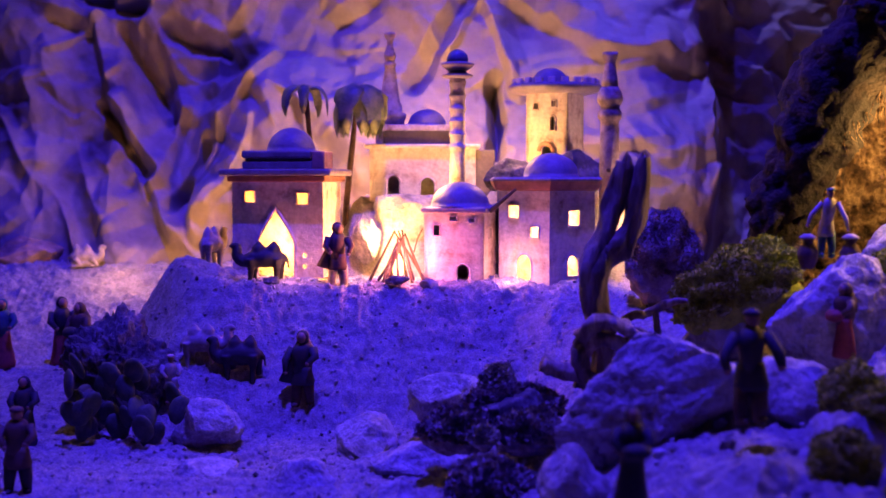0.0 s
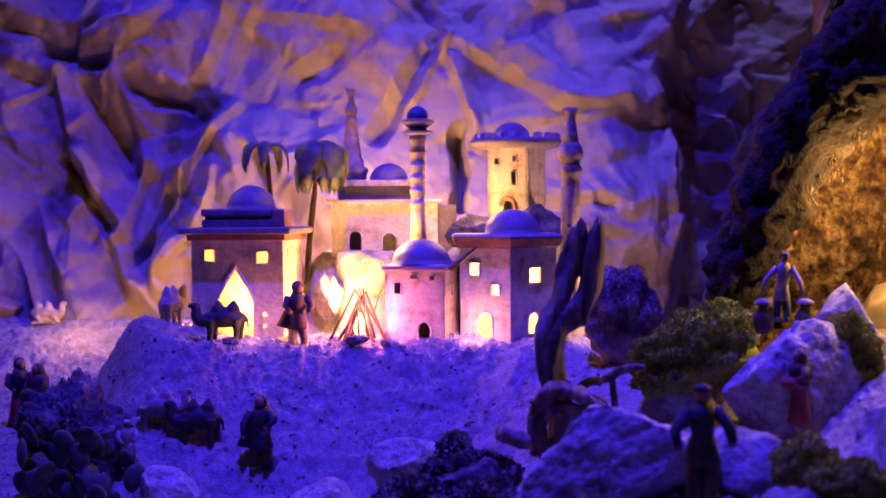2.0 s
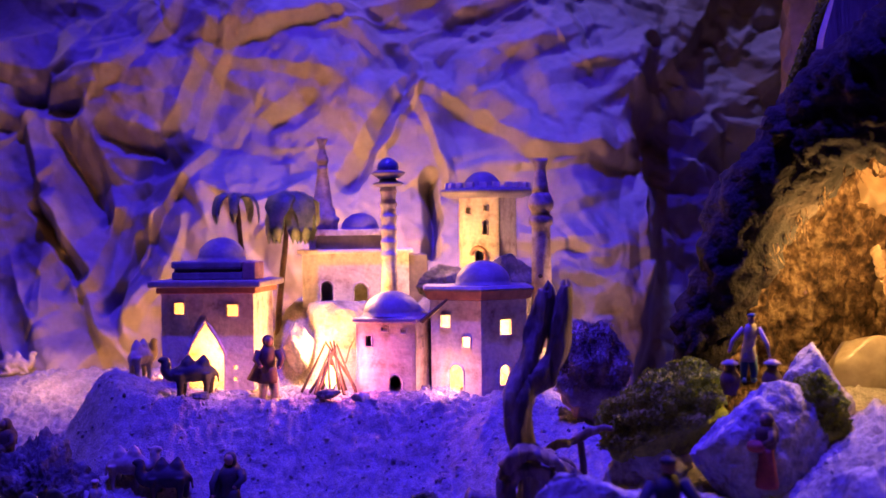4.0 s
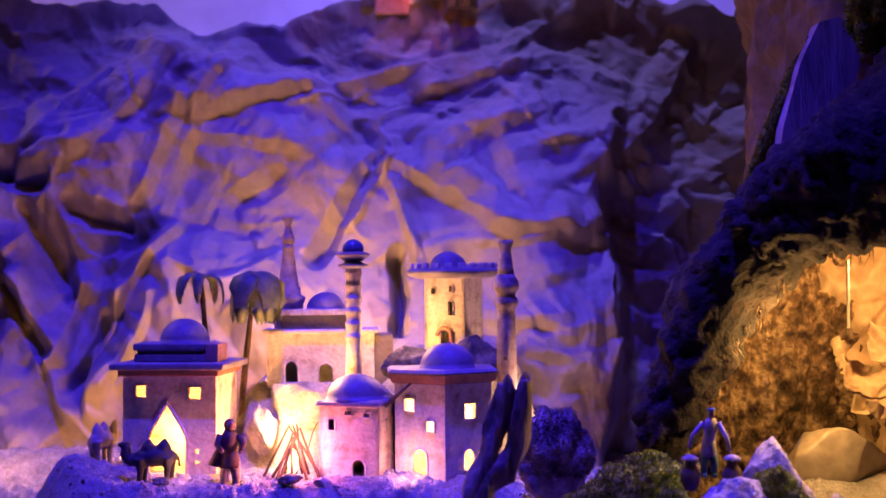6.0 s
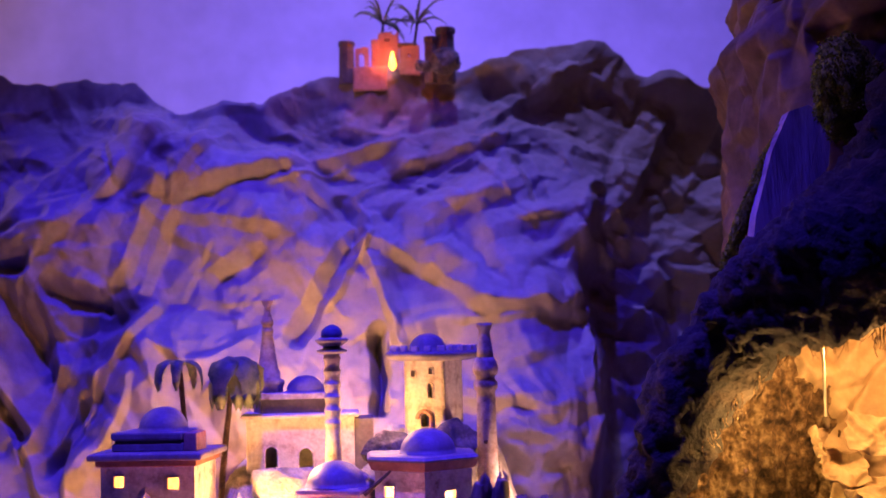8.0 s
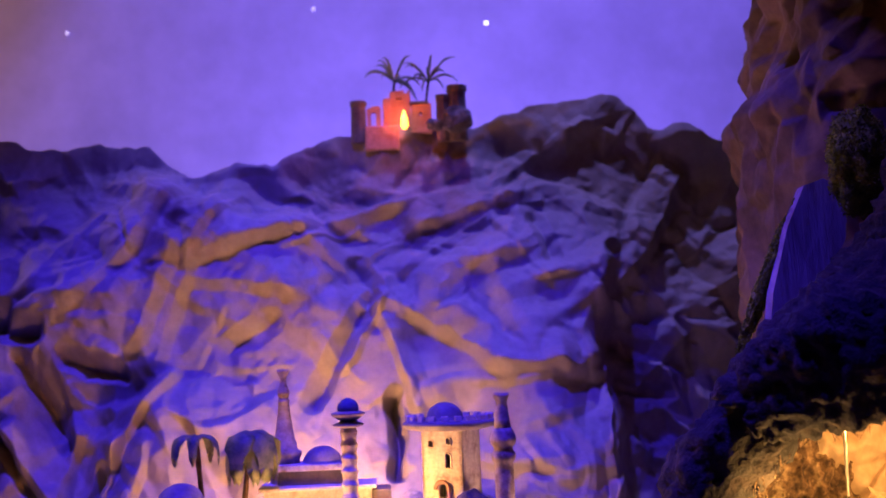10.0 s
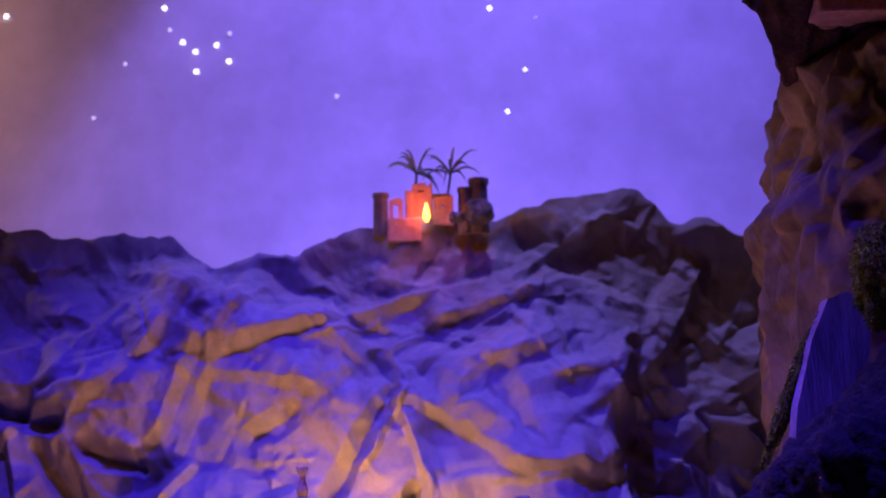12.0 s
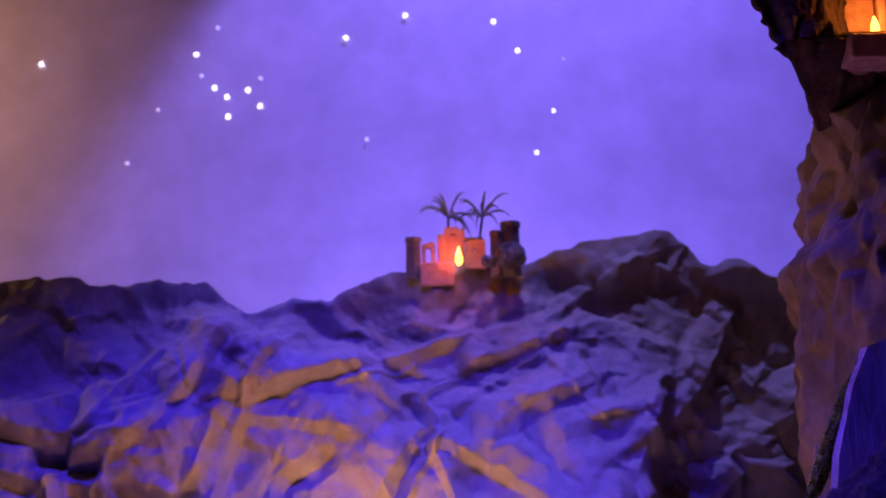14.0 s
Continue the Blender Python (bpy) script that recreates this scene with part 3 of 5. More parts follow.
mu, mv = np.meshgrid(np.interp(np.linspace(0, 1, 900), [0, 0.05, 0.95, 1], [-1.7, -0.98, 0.92, 1.5]), np.linspace(0, 1.3, 480))
mx = mu
top = np.interp(mx, RIDGE_X, RIDGE_Z) + 0.006 * soft2(mx * 30, mx * 0, 44)
mz = -0.12 + (top + 0.12) * np.minimum(mv, 1)
my = 2.29 + 0.40 * mz - 0.09 * np.exp(-((mx - 0.40) / 0.13) ** 2) * (1 - ramp01(mz, 0.5, 0.75))
my = my + 0.20 * ramp01(mx + 0.04 * soft2(mz * 9, mx * 0, 45) - 0.25 * np.maximum(mz - 0.5, 0), 0.50, 0.58) * (1 - ramp01(mz, 0.25, 0.95)) + 0.10 * ramp01(-mx, 0.3, 0.8) * (1 - ramp01(mz, 0.2, 0.6))
over = np.maximum(mv - 1, 0)
keep = 1 - 0.9 * ramp01(mv, 0.92, 1.0)
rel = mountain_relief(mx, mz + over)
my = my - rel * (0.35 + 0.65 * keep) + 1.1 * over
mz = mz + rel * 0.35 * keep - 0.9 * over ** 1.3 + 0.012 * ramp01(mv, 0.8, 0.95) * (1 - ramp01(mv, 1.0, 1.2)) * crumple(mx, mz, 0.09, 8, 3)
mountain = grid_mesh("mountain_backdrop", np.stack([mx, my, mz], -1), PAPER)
tagged(mountain, "grey-brown crumpled rock paper mountain behind the village", "mountain", "", "structure")

# ---- paper cliff column ----
PLAN = [(0.84, 2.45), (0.740, 2.12), (0.725, 1.95), (0.735, 1.87), (0.775, 1.79), (0.85, 1.73), (0.98, 1.69), (1.35, 1.65)]
line = np.array(smooth_path(PLAN, 60))
way = np.gradient(line, axis=0)
way /= np.linalg.norm(way, axis=1)[:, None]
arc = np.concatenate([[0], np.cumsum(np.linalg.norm(np.diff(line, axis=0), axis=1))])
cz = np.linspace(-0.05, 1.19, 380)
A, Z = np.meshgrid(arc, cz)
rel = (0.021 * paper_facets(A - 1.0, Z, 0.075, 21, 0.3) + 0.015 * paper_facets(A - 1.0, Z, 0.036, 22, -0.4) + 0.004 * paper_facets(A - 1.0, Z, 0.02, 23)) * (0.55 + 0.65 * ramp01(Z, 0.75, 0.90)) + 0.010 * ramp01(Z, 0.80, 0.90) - 0.048 * ramp01(Z, 0.86, 0.98) - 0.10 * ramp01(Z, 1.10, 1.19)
rel = rel + 0.02 * ((1 - np.abs(soft2(A * 11 + Z * 1.5, Z * 2.0, 22))) ** 2 - 0.4) * (1 - ramp01(Z, 0.7, 0.85))
px = line[:, 0][None] + way[:, 1][None] * rel
py = line[:, 1][None] - way[:, 0][None] * rel
cliff = grid_mesh("cliff", np.stack([px, py, Z], -1), CLIFF_PAPER)
tagged(cliff, "crumpled brown rock paper cliff beside the mountain", "cliff", "", "structure")

# unseen cap added above the cliff to keep the floods off column and arch
mass_x, mass_z = np.meshgrid(np.linspace(0, 1, 60), np.linspace(0, 1, 30))
ang = mass_x * 2 * math.pi
rad = np.sin(np.clip(mass_z, 0.001, 0.999) * math.pi)
head = np.stack([1.02 + (0.40 + 0.03 * crumple(ang, mass_z * 3, 0.5, 4)) * rad ** 0.5 * np.cos(ang), 1.78 + 0.58 * rad ** 0.5 * np.sin(ang), 1.42 - 0.07 * np.cos(mass_z * math.pi)], -1)
tagged(grid_mesh("cliff_top", head, KRAFT), "unseen crumpled paper cap added to shade the cliff and arch", "cliff", "", "structure")

# ---- hollow under the cliff: cork wall and crumpled kraft paper ----
wu, wz = np.meshgrid(np.linspace(0, 1, 260), np.linspace(-0.03, 0.56, 300))
edge = np.interp(wz, [0.0, 0.13, 0.27, 0.38, 0.485, 0.6], [0.40, 0.425, 0.475, 0.545, 0.64, 0.74])
wx = edge + (0.82 - edge) * wu
wy = 1.57 + 0.14 * wu - 0.06 * ramp01(wz, 0.38, 0.6)
bumps = 0.013 * crumple(wx * 1.5, wz, 0.06, 60, 4, 0.7) + 0.010 * soft2(wx * 42 + 6 * wz, wz * 15, 61) + 0.006 * soft2(wx * 110, wz * 80, 62) + 0.003 * soft2(wx * 230, wz * 200, 63)
cork_wall = grid_mesh("cave_wall", np.stack([wx, wy - bumps, wz], -1), CORK)
tagged(cork_wall, "rough ochre cork wall lining the lit hollow", "wall", "", "structure")
wu, wz = np.meshgrid(np.linspace(0, 1, 180), np.linspace(-0.03, 0.52, 170))
wx = 0.66 + 0.55 * wu
wy = 1.655 - 0.06 * wu - 0.18 * ramp01(wz, 0.36, 0.6) + 0.05 * (1 - ramp01(wz, 0.1, 0.3))
cave_paper = grid_mesh("cave_lining", np.stack([wx, wy - 0.035 * crumple(wx, wz, 0.11, 31, 4), wz], -1), KRAFT)
tagged(cave_paper, "crumpled brown kraft paper inside the lit hollow", "paper", "", "structure")

# ---- village ----
def dome(parent, centre, r, h, material=ROOFING, sides=28):
    prof = [(r * 1.04, 0), (r * 1.04, h * 0.05)] + [(r * math.cos(a), h * (0.05 + 0.95 * math.sin(a))) for a in (math.pi / 2 * k / 9 for k in range(10))]
    return part("dome", lathe(bmesh.new(), prof, sides, centre, wobble=0.012, seed=int(r * 9999)), material, parent, "weathered plaster dome", True)


def opening_rim(wall, hole, r=0.0016):
    """A worn raised rim round an opening, a part of its wall."""
    path = [(x, -0.0008, z) for x, z in hole + hole[:1]]
    part("window_frame" if len(hole) == 4 else "door_frame", tube(bmesh.new(), path, r, 6, len(path), 0.5), PLASTER, wall)


def ring_house(parent, sides, radius, height, thick, turn, holes, material):
    """Walls round a regular plan; holes: side number -> openings. Turn in degrees points to the first corner."""
    for k in range(sides):
        a0, a1 = (radians(turn) + 2 * math.pi * (k + j) / sides for j in (0, 1))
        p0, p1 = Vector((radius * math.cos(a0), radius * math.sin(a0), 0)), Vector((radius * math.cos(a1), radius * math.sin(a1), 0))
        w = (p1 - p0).length
        bm = wall_panel([(0, 0), (w, 0), (w, height), (0, height)], holes.get(k, []), thick)
        ob = part("wall", bm, material, parent)
        d = (p1 - p0) / w
        ob.matrix_basis = Matrix(((d.x, -d.y, 0, p0.x), (d.y, d.x, 0, p0.y), (0, 0, 1, 0), (0, 0, 0, 1)))
        for hole in holes.get(k, []):
            opening_rim(ob, hole)


def prism(sides, profile, turn, centre=(0, 0, 0)):
    return lathe(bmesh.new(), profile, sides, centre, radians(turn))


# left house with pointed doorway
lh = thing("house", (-0.2685, 1.962, 0.044), -9, "square plaster house with pointed doorway and blue-lit dome", "house")
W, D, H, T = 0.152, 0.12, 0.155, 0.006
doorway = arch(0.074, 0.001, 0.064, 0.112, True, 12)
front = part("wall", wall_panel([(0, 0), (W, 0), (W, H), (0, H)], [doorway, square(0.030, 0.131, 0.017, 0.019), square(0.118, 0.128, 0.020, 0.020), square(0.121, 0.036, 0.006, 0.006), square(0.121, 0.018, 0.006, 0.006)], T), PLASTER, lh)
front.location = (-W / 2, 0, 0)
for x0, turn in ((W / 2, 90), (-W / 2, -90)):
    side = part("wall", wall_panel([(0, 0), (D - 2 * T, 0), (D - 2 * T, H), (0, H)], [], T), PLASTER, lh)
    side.matrix_basis = pose(x0, T if turn > 0 else D - T, 0, 0, 0, turn)
back = part("wall", box(bmesh.new(), -W / 2, D - T, 0, W / 2, D, H), PLASTER, lh)
part("cornice", box(bmesh.new(), -0.082, -0.008, H, 0.082, D + 0.008, H + 0.010, 0.002), CORNICE, lh, "brown painted cornice")
part("roof_slab", box(bmesh.new(), -0.093, -0.019, H + 0.010, 0.093, D + 0.014, H + 0.021, 0.003), ROOFING, lh, "projecting flat roof slab")
part("parapet", box(bmesh.new(), -0.066, 0.022, H + 0.021, 0.052, D - 0.006, H + 0.034, 0.002), ROOFING, lh)
part("parapet_band", box(bmesh.new(), -0.062, 0.026, H + 0.034, 0.048, D - 0.01, H + 0.039), DARKWALL, lh, "dark recessed band")
part("parapet_top", box(bmesh.new(), -0.067, 0.020, H + 0.039, 0.051, D - 0.004, H + 0.051, 0.003), ROOFING, lh)
part("roof_block", box(bmesh.new(), 0.052, 0.022, H + 0.021, 0.074, 0.075, H + 0.05, 0.002), REDWALL, lh, "small brown roof block")
dome(lh, (0.005, 0.066, H + 0.050), 0.040, 0.040)
part("door_frame", tube(bmesh.new(), [(x, -0.003, z) for x, z in doorway[1:] + doorway[:1]], 0.0035, 6), PLASTER, front, "raised plaster rim round the doorway")
for cx, cz, w in ((0.030, 0.131, 0.018), (0.118, 0.128, 0.020)):
    opening_rim(front, square(cx, cz, w, 0.020))

# hexagonal house with lit windows
hx = thing("house", (0.166, 1.972, 0.030), 0, "six-sided plaster house with brown cornice and lit windows", "house")
R = 0.088
ring_house(hx, 6, R, 0.155, 0.006, -90, {
    5: [arch(0.044, 0.001, 0.026, 0.054), square(0.026, 0.122, 0.019, 0.021), square(0.062, 0.090, 0.016, 0.018)],
    0: [square(0.046, 0.112, 0.022, 0.025), arch(0.044, 0.020, 0.022, 0.034), square(0.040, 0.009, 0.014, 0.012)],
    1: [square(0.044, 0.10, 0.02, 0.022)],
}, PLASTER)
part("cornice", prism(6, [(0.086, 0.155), (0.094, 0.157), (0.097, 0.163), (0.101, 0.170), (0.086, 0.170)], -90), CORNICE, hx, "moulded reddish-brown cornice")
part("roof_slab", prism(6, [(0.100, 0.170), (0.1015, 0.173), (0.096, 0.177)], -90), ROOFING, hx)
part("shutter", box(bmesh.new(), 0.030, -0.0885, 0.158, 0.052, -0.084, 0.166), LICHEN, hx, "pale strip on the cornice").matrix_basis = pose(0.0, 0.016, 0, 0, 0, 26)
dome(hx, (0.010, 0.0, 0.176), 0.045, 0.040)

# small domed house
sm = thing("house", (0.034, 1.966, 0.038), -20, "low square plaster house with bulging dome and dark openings", "house")
ring_house(sm, 4, 0.071, 0.112, 0.006, -135, {
    0: [arch(0.066, 0.001, 0.022, 0.030), square(0.022, 0.084, 0.012, 0.018), square(0.081, 0.100, 0.010, 0.008), square(0.05, 0.103, 0.012, 0.008)],
    1: [square(0.030, 0.080, 0.014, 0.018), arch(0.068, 0.030, 0.018, 0.026)],
}, PLASTER)
part("roof_slab", prism(4, [(0.072, 0.112), (0.077, 0.114), (0.076, 0.119), (0.066, 0.122)], -135), ROOFING, sm, "uneven flat roof")
dome(sm, (-0.005, -0.004, 0.121), 0.047, 0.040)
part("drain", tube(bmesh.new(), [(0.062, -0.058, 0.115), (0.085, -0.05, 0.135), (0.10, -0.04, 0.150)], [0.004, 0.003, 0.002], 6), TWIG, sm, "crooked dark stick")

# mosque with two doorways
mq = thing("mosque", (-0.045, 2.115, 0.165), 0, "white plaster prayer house with two dark doorways", "mosque")
fw = part("wall", wall_panel([(0, 0), (0.185, 0), (0.185, 0.093), (0, 0.093)], [arch(0.042, 0.006, 0.023, 0.040), arch(0.101, 0.006, 0.026, 0.036)], 0.008), PLASTER, mq)
fw.location = (-0.083, 0, 0)
for hole in (arch(0.042, 0.006, 0.023, 0.040), arch(0.101, 0.006, 0.026, 0.036)):
    opening_rim(fw, hole)
for x0 in (-0.083, 0.094):
    part("wall", box(bmesh.new(), x0, 0.008, 0, x0 + 0.008, 0.09, 0.093), PLASTER, mq)
part("wall", box(bmesh.new(), -0.083, 0.09, 0, 0.102, 0.098, 0.093), PLASTER, mq)
part("coping", box(bmesh.new(), -0.092, -0.007, 0.093, 0.110, 0.10, 0.100, 0.002), PLASTER, mq, "chipped projecting coping")
# upper storey's shade is drawn as a darker plaster colour
part("upper_wall", box(bmesh.new(), -0.060, 0.025, 0.100, 0.066, 0.095, 0.124), DARKWALL, mq, "upper storey with its shade put into darker plaster")
part("upper_coping", box(bmesh.new(), -0.065, 0.018, 0.124, 0.071, 0.10, 0.135, 0.002), PLASTER, mq)
dome(mq, (0.016, 0.060, 0.134), 0.034, 0.030)
part("side_wall", box(bmesh.new(), 0.102, 0.0, 0, 0.135, 0.08, 0.09, 0.003), DARKWALL, mq, "brown side annex")


def minaret(place, label, profile, material, sides=12, extras=()):
    ob = thing("minaret", place, 0, label, "minaret")
    part("shaft", lathe(bmesh.new(), profile, sides, wobble=0.02, seed=3), material, ob, "", True)
    for name, prof, mat_, lab in extras:
        part(name, lathe(bmesh.new(), prof, 16, wobble=0.02, seed=5), mat_, ob, lab, True)
    return ob


shaft = [(0.0145, 0)]
for k in range(6):
    z0 = 0.078 + k * 0.021
    shaft += [(0.0122, z0), (0.0126, z0 + 0.008), (0.0144, z0 + 0.012), (0.0142, z0 + 0.015), (0.0122, z0 + 0.018)]
shaft += [(0.013, 0.205)]
minaret((0.024, 2.0, 0.165), "slender cream minaret with ringed shaft and balcony", shaft, PLASTER, 14, (
    ("balcony", [(0.014, 0.203), (0.024, 0.206), (0.0255, 0.209), (0.016, 0.212), (0.012, 0.216)], ROOFING, "round balcony"),
    ("roof_slab", [(0.016, 0.216), (0.027, 0.224), (0.028, 0.227), (0.018, 0.230)], ROOFING, "upper round balcony"),
    ("dome", [(0.016, 0.229), (0.018, 0.234), (0.016, 0.242), (0.010, 0.248), (0.003, 0.251)], BALL, "glossy blue dome"),
))
minaret((-0.095, 2.185, 0.255), "dark pointed minaret on an eight-sided base", [(0.026, 0), (0.026, 0.055), (0.029, 0.058), (0.029, 0.066), (0.022, 0.069), (0.021, 0.082), (0.018, 0.085), (0.009, 0.150), (0.011, 0.153), (0.009, 0.158), (0.007, 0.160)], GREYWALL, 8, (
    ("finial", [(0.008, 0.160), (0.011, 0.168), (0.010, 0.174), (0.006, 0.184), (0.005, 0.195), (0.0105, 0.206), (0.0105, 0.210)], GREYWALL, "turned finial"),
    ("side_turret", [(0.008, 0.0), (0.008, 0.05), (0.011, 0.053), (0.006, 0.062)], GREYWALL, "")
))[
    "group"] = "minarets"
minaret((0.277, 2.02, 0.10), "tall weathered minaret with round gallery", [(0.0185, 0), (0.0155, 0.19), (0.0152, 0.200), (0.0195, 0.204), (0.0200, 0.214), (0.016, 0.219), (0.0155, 0.224), (0.0205, 0.230), (0.0218, 0.238), (0.0195, 0.248), (0.0145, 0.256)], GREYWALL, 12, (
    ("turret", [(0.0145, 0.254), (0.0125, 0.270), (0.0095, 0.292), (0.0088, 0.299), (0.0128, 0.307), (0.0128, 0.313)], GREYWALL, "narrow upper turret"),
    ("window", [(0.0035, 0.0), (0.0035, 0.004)], TWIG, "small dark round window"),
))
bpy.data.objects["window"].matrix_basis = pose(-0.004, -0.016, 0.118, 90, 0, 0)

# crenellated tower
tw = thing("tower", (0.196, 2.125, 0.225), -28, "plaster watch tower with crenellated round gallery", "tower")
ring_house(tw, 4, 0.054, 0.130, 0.006, -135, {
    0: [square(0.018, 0.104, 0.010, 0.012), square(0.052, 0.108, 0.009, 0.011), arch(0.050, 0.062, 0.011, 0.026), arch(0.040, 0.012, 0.020, 0.026)],
}, PLASTER)
part("gallery", lathe(bmesh.new(), [(0.060, 0.126), (0.078, 0.130), (0.082, 0.135), (0.082, 0.140), (0.074, 0.143), (0.05, 0.143)], 30, wobble=0.015), ROOFING, tw, "round projecting gallery", True)
for k in range(20):
    a = 2 * math.pi * k / 20
    ob = part("merlon", box(bmesh.new(), -0.006, -0.0045, 0, 0.006, 0.0045, 0.010, 0.0015), PLASTER, tw)
    ob.matrix_basis = pose(0.071 * math.cos(a), 0.071 * math.sin(a), 0.142, 0, 0, math.degrees(a) + 90)
dome(tw, (-0.010, 0.0, 0.143), 0.032, 0.030)
part("porch", tube(bmesh.new(), [(x - 0.040, -0.041, z) for x, z in arch(0.04, 0.010, 0.026, 0.030)[1:]], 0.004, 6), REDWALL, tw, "terracotta arch round the door")

# rocks behind and between the houses
rock("boulder", (0.112, 2.045, 0.208), (0.055, 0.03, 0.034), 11, DARKROCK, "dark grey boulder between minaret and tower", turn=20)
rock("boulder", (0.232, 2.055, 0.208), (0.060, 0.032, 0.046), 12, DARKROCK, "dark brown boulder under the watch tower", turn=-10)
rock("boulder", (0.12, 2.02, 0.185), (0.030, 0.022, 0.018), 13, KRAFT, "crumpled pale rock lit from below", turn=40)
rock("boulder", (-0.13, 2.045, 0.10), (0.030, 0.03, 0.055), 14, STONE, "upright pale boulder beside the house", turn=12)
rock("boulder", (0.07, 2.07, 0.13), (0.05, 0.03, 0.05), 15, STONE, "pale boulder in the lane between houses", turn=12)
rock("boulder", (-0.06, 2.085, 0.13), (0.09, 0.035, 0.055), 16, STONE, "long pale boulder below the prayer house", turn=4)


# palms of the village
def big_palm(place, lean, height, fronds, label, spread, width, droop, seed):
    rng = random.Random(seed)
    ob = thing("palm_tree", place, 0, label, "palm tree", "village palms")
    tip = Vector((lean, 0, height))
    pts = smooth_path([(0, 0, 0), (lean * 0.2, 0.002, height * 0.4), (lean * 0.7, 0, height * 0.8), tuple(tip)], 4)
    part("trunk", tube(bmesh.new(), pts, [0.006 - 0.003 * abs(k / len(pts) - 0.1) for k in range(len(pts))], 8, seed, 0.25), TWIG, ob, "", True)
    for k in range(fronds):
        a = 2 * math.pi * k / fronds + rng.uniform(-0.3, 0.3)
        bm = bmesh.new()
        L, w = spread * rng.uniform(0.8, 1.15), width * rng.uniform(0.8, 1.2)
        rows = []
        for s in range(9):
            t = s / 8
            c = tip + Vector((math.cos(a) * L * math.sin(t * 1.75) / 0.98, math.sin(a) * L * math.sin(t * 1.75) / 0.98, L * 0.35 * math.sin(t * 2.6) - droop * t * t))
            side = Vector((-math.sin(a), math.cos(a), 0)) * w * (math.sin(math.pi * min(0.98, 0.12 + 0.86 * t)) ** 0.7)
            jag = 0.75 + 0.5 * rng.random()
            rows.append([bm.verts.new(c - side * jag - Vector((0, 0, w * 0.35))), bm.verts.new(c), bm.verts.new(c + side * jag - Vector((0, 0, w * 0.35)))])
        for lo, hi in zip(rows, rows[1:]):
            for j in (0, 1):
                bm.faces.new((lo[j], lo[j + 1], hi[j + 1], hi[j]))
        out = bmesh.ops.extrude_face_region(bm, geom=list(bm.faces))
        bmesh.ops.translate(bm, vec=(0, 0, -0.0012), verts=[q for q in out["geom"] if isinstance(q, bmesh.types.BMVert)])
        part("frond", bm, FROND, ob, "", True)
    return ob


big_palm((-0.218, 2.085, 0.04), -0.018, 0.318, 5, "small painted palm with few drooping fronds behind the house", 0.046, 0.0125, 0.050, 4)
big_palm((-0.172, 2.095, 0.04), 0.028, 0.322, 9, "larger painted palm with dense hanging crown", 0.046, 0.027, 0.085, 9)

# camp fire
fire = thing("campfire", on_ground(-0.072, 1.94), 0, "tepee of thin dark sticks round a glowing bulb", "campfire")
rng = random.Random(5)
for k in range(13):
    a = 2 * math.pi * k / 13 + rng.uniform(-0.2, 0.2)
    r0, r1 = rng.uniform(0.030, 0.048), rng.uniform(-0.012, 0.012)
    z1 = rng.uniform(0.056, 0.082)
    p0, p1 = Vector((r0 * math.cos(a), r0 * math.sin(a), 0)), Vector((-r1 * math.cos(a), r1 * math.sin(a), z1))
    part("stick", tube(bmesh.new(), [p0, p0.lerp(p1, 0.5) + Vector((rng.uniform(-.003, .003), 0, 0)), p1], [0.0026, 0.0022, 0.0014], 5), TWIG, fire)
part("stick", tube(bmesh.new(), [(0.025, 0, 0.045), (0.032, 0, 0.07), (0.040, 0, 0.085)], [0.0012, 0.001, 0.0008], 5), TWIG, fire)
part("bulb", lathe(bmesh.new(), [(0.003, 0.004), (0.009, 0.014), (0.008, 0.030), (0.003, 0.042)], 12), FIRE_GLOW, fire, "glowing warm bulb", True).location = (0, 0.006, 0)

# ---- statuettes ----
BROWN, CREAM, REDDISH, DARKCLOTH, WHITE, TEAL = (cloth(n, c) for n, c in (("brown_paint", (0.14, 0.08, 0.05)), ("cream_paint", (0.55, 0.48, 0.40)), ("red_paint", (0.40, 0.08, 0.06)), ("dark_paint", (0.05, 0.045, 0.05)), ("white_paint", (0.72, 0.70, 0.68)), ("teal_paint", (0.06, 0.16, 0.20))))


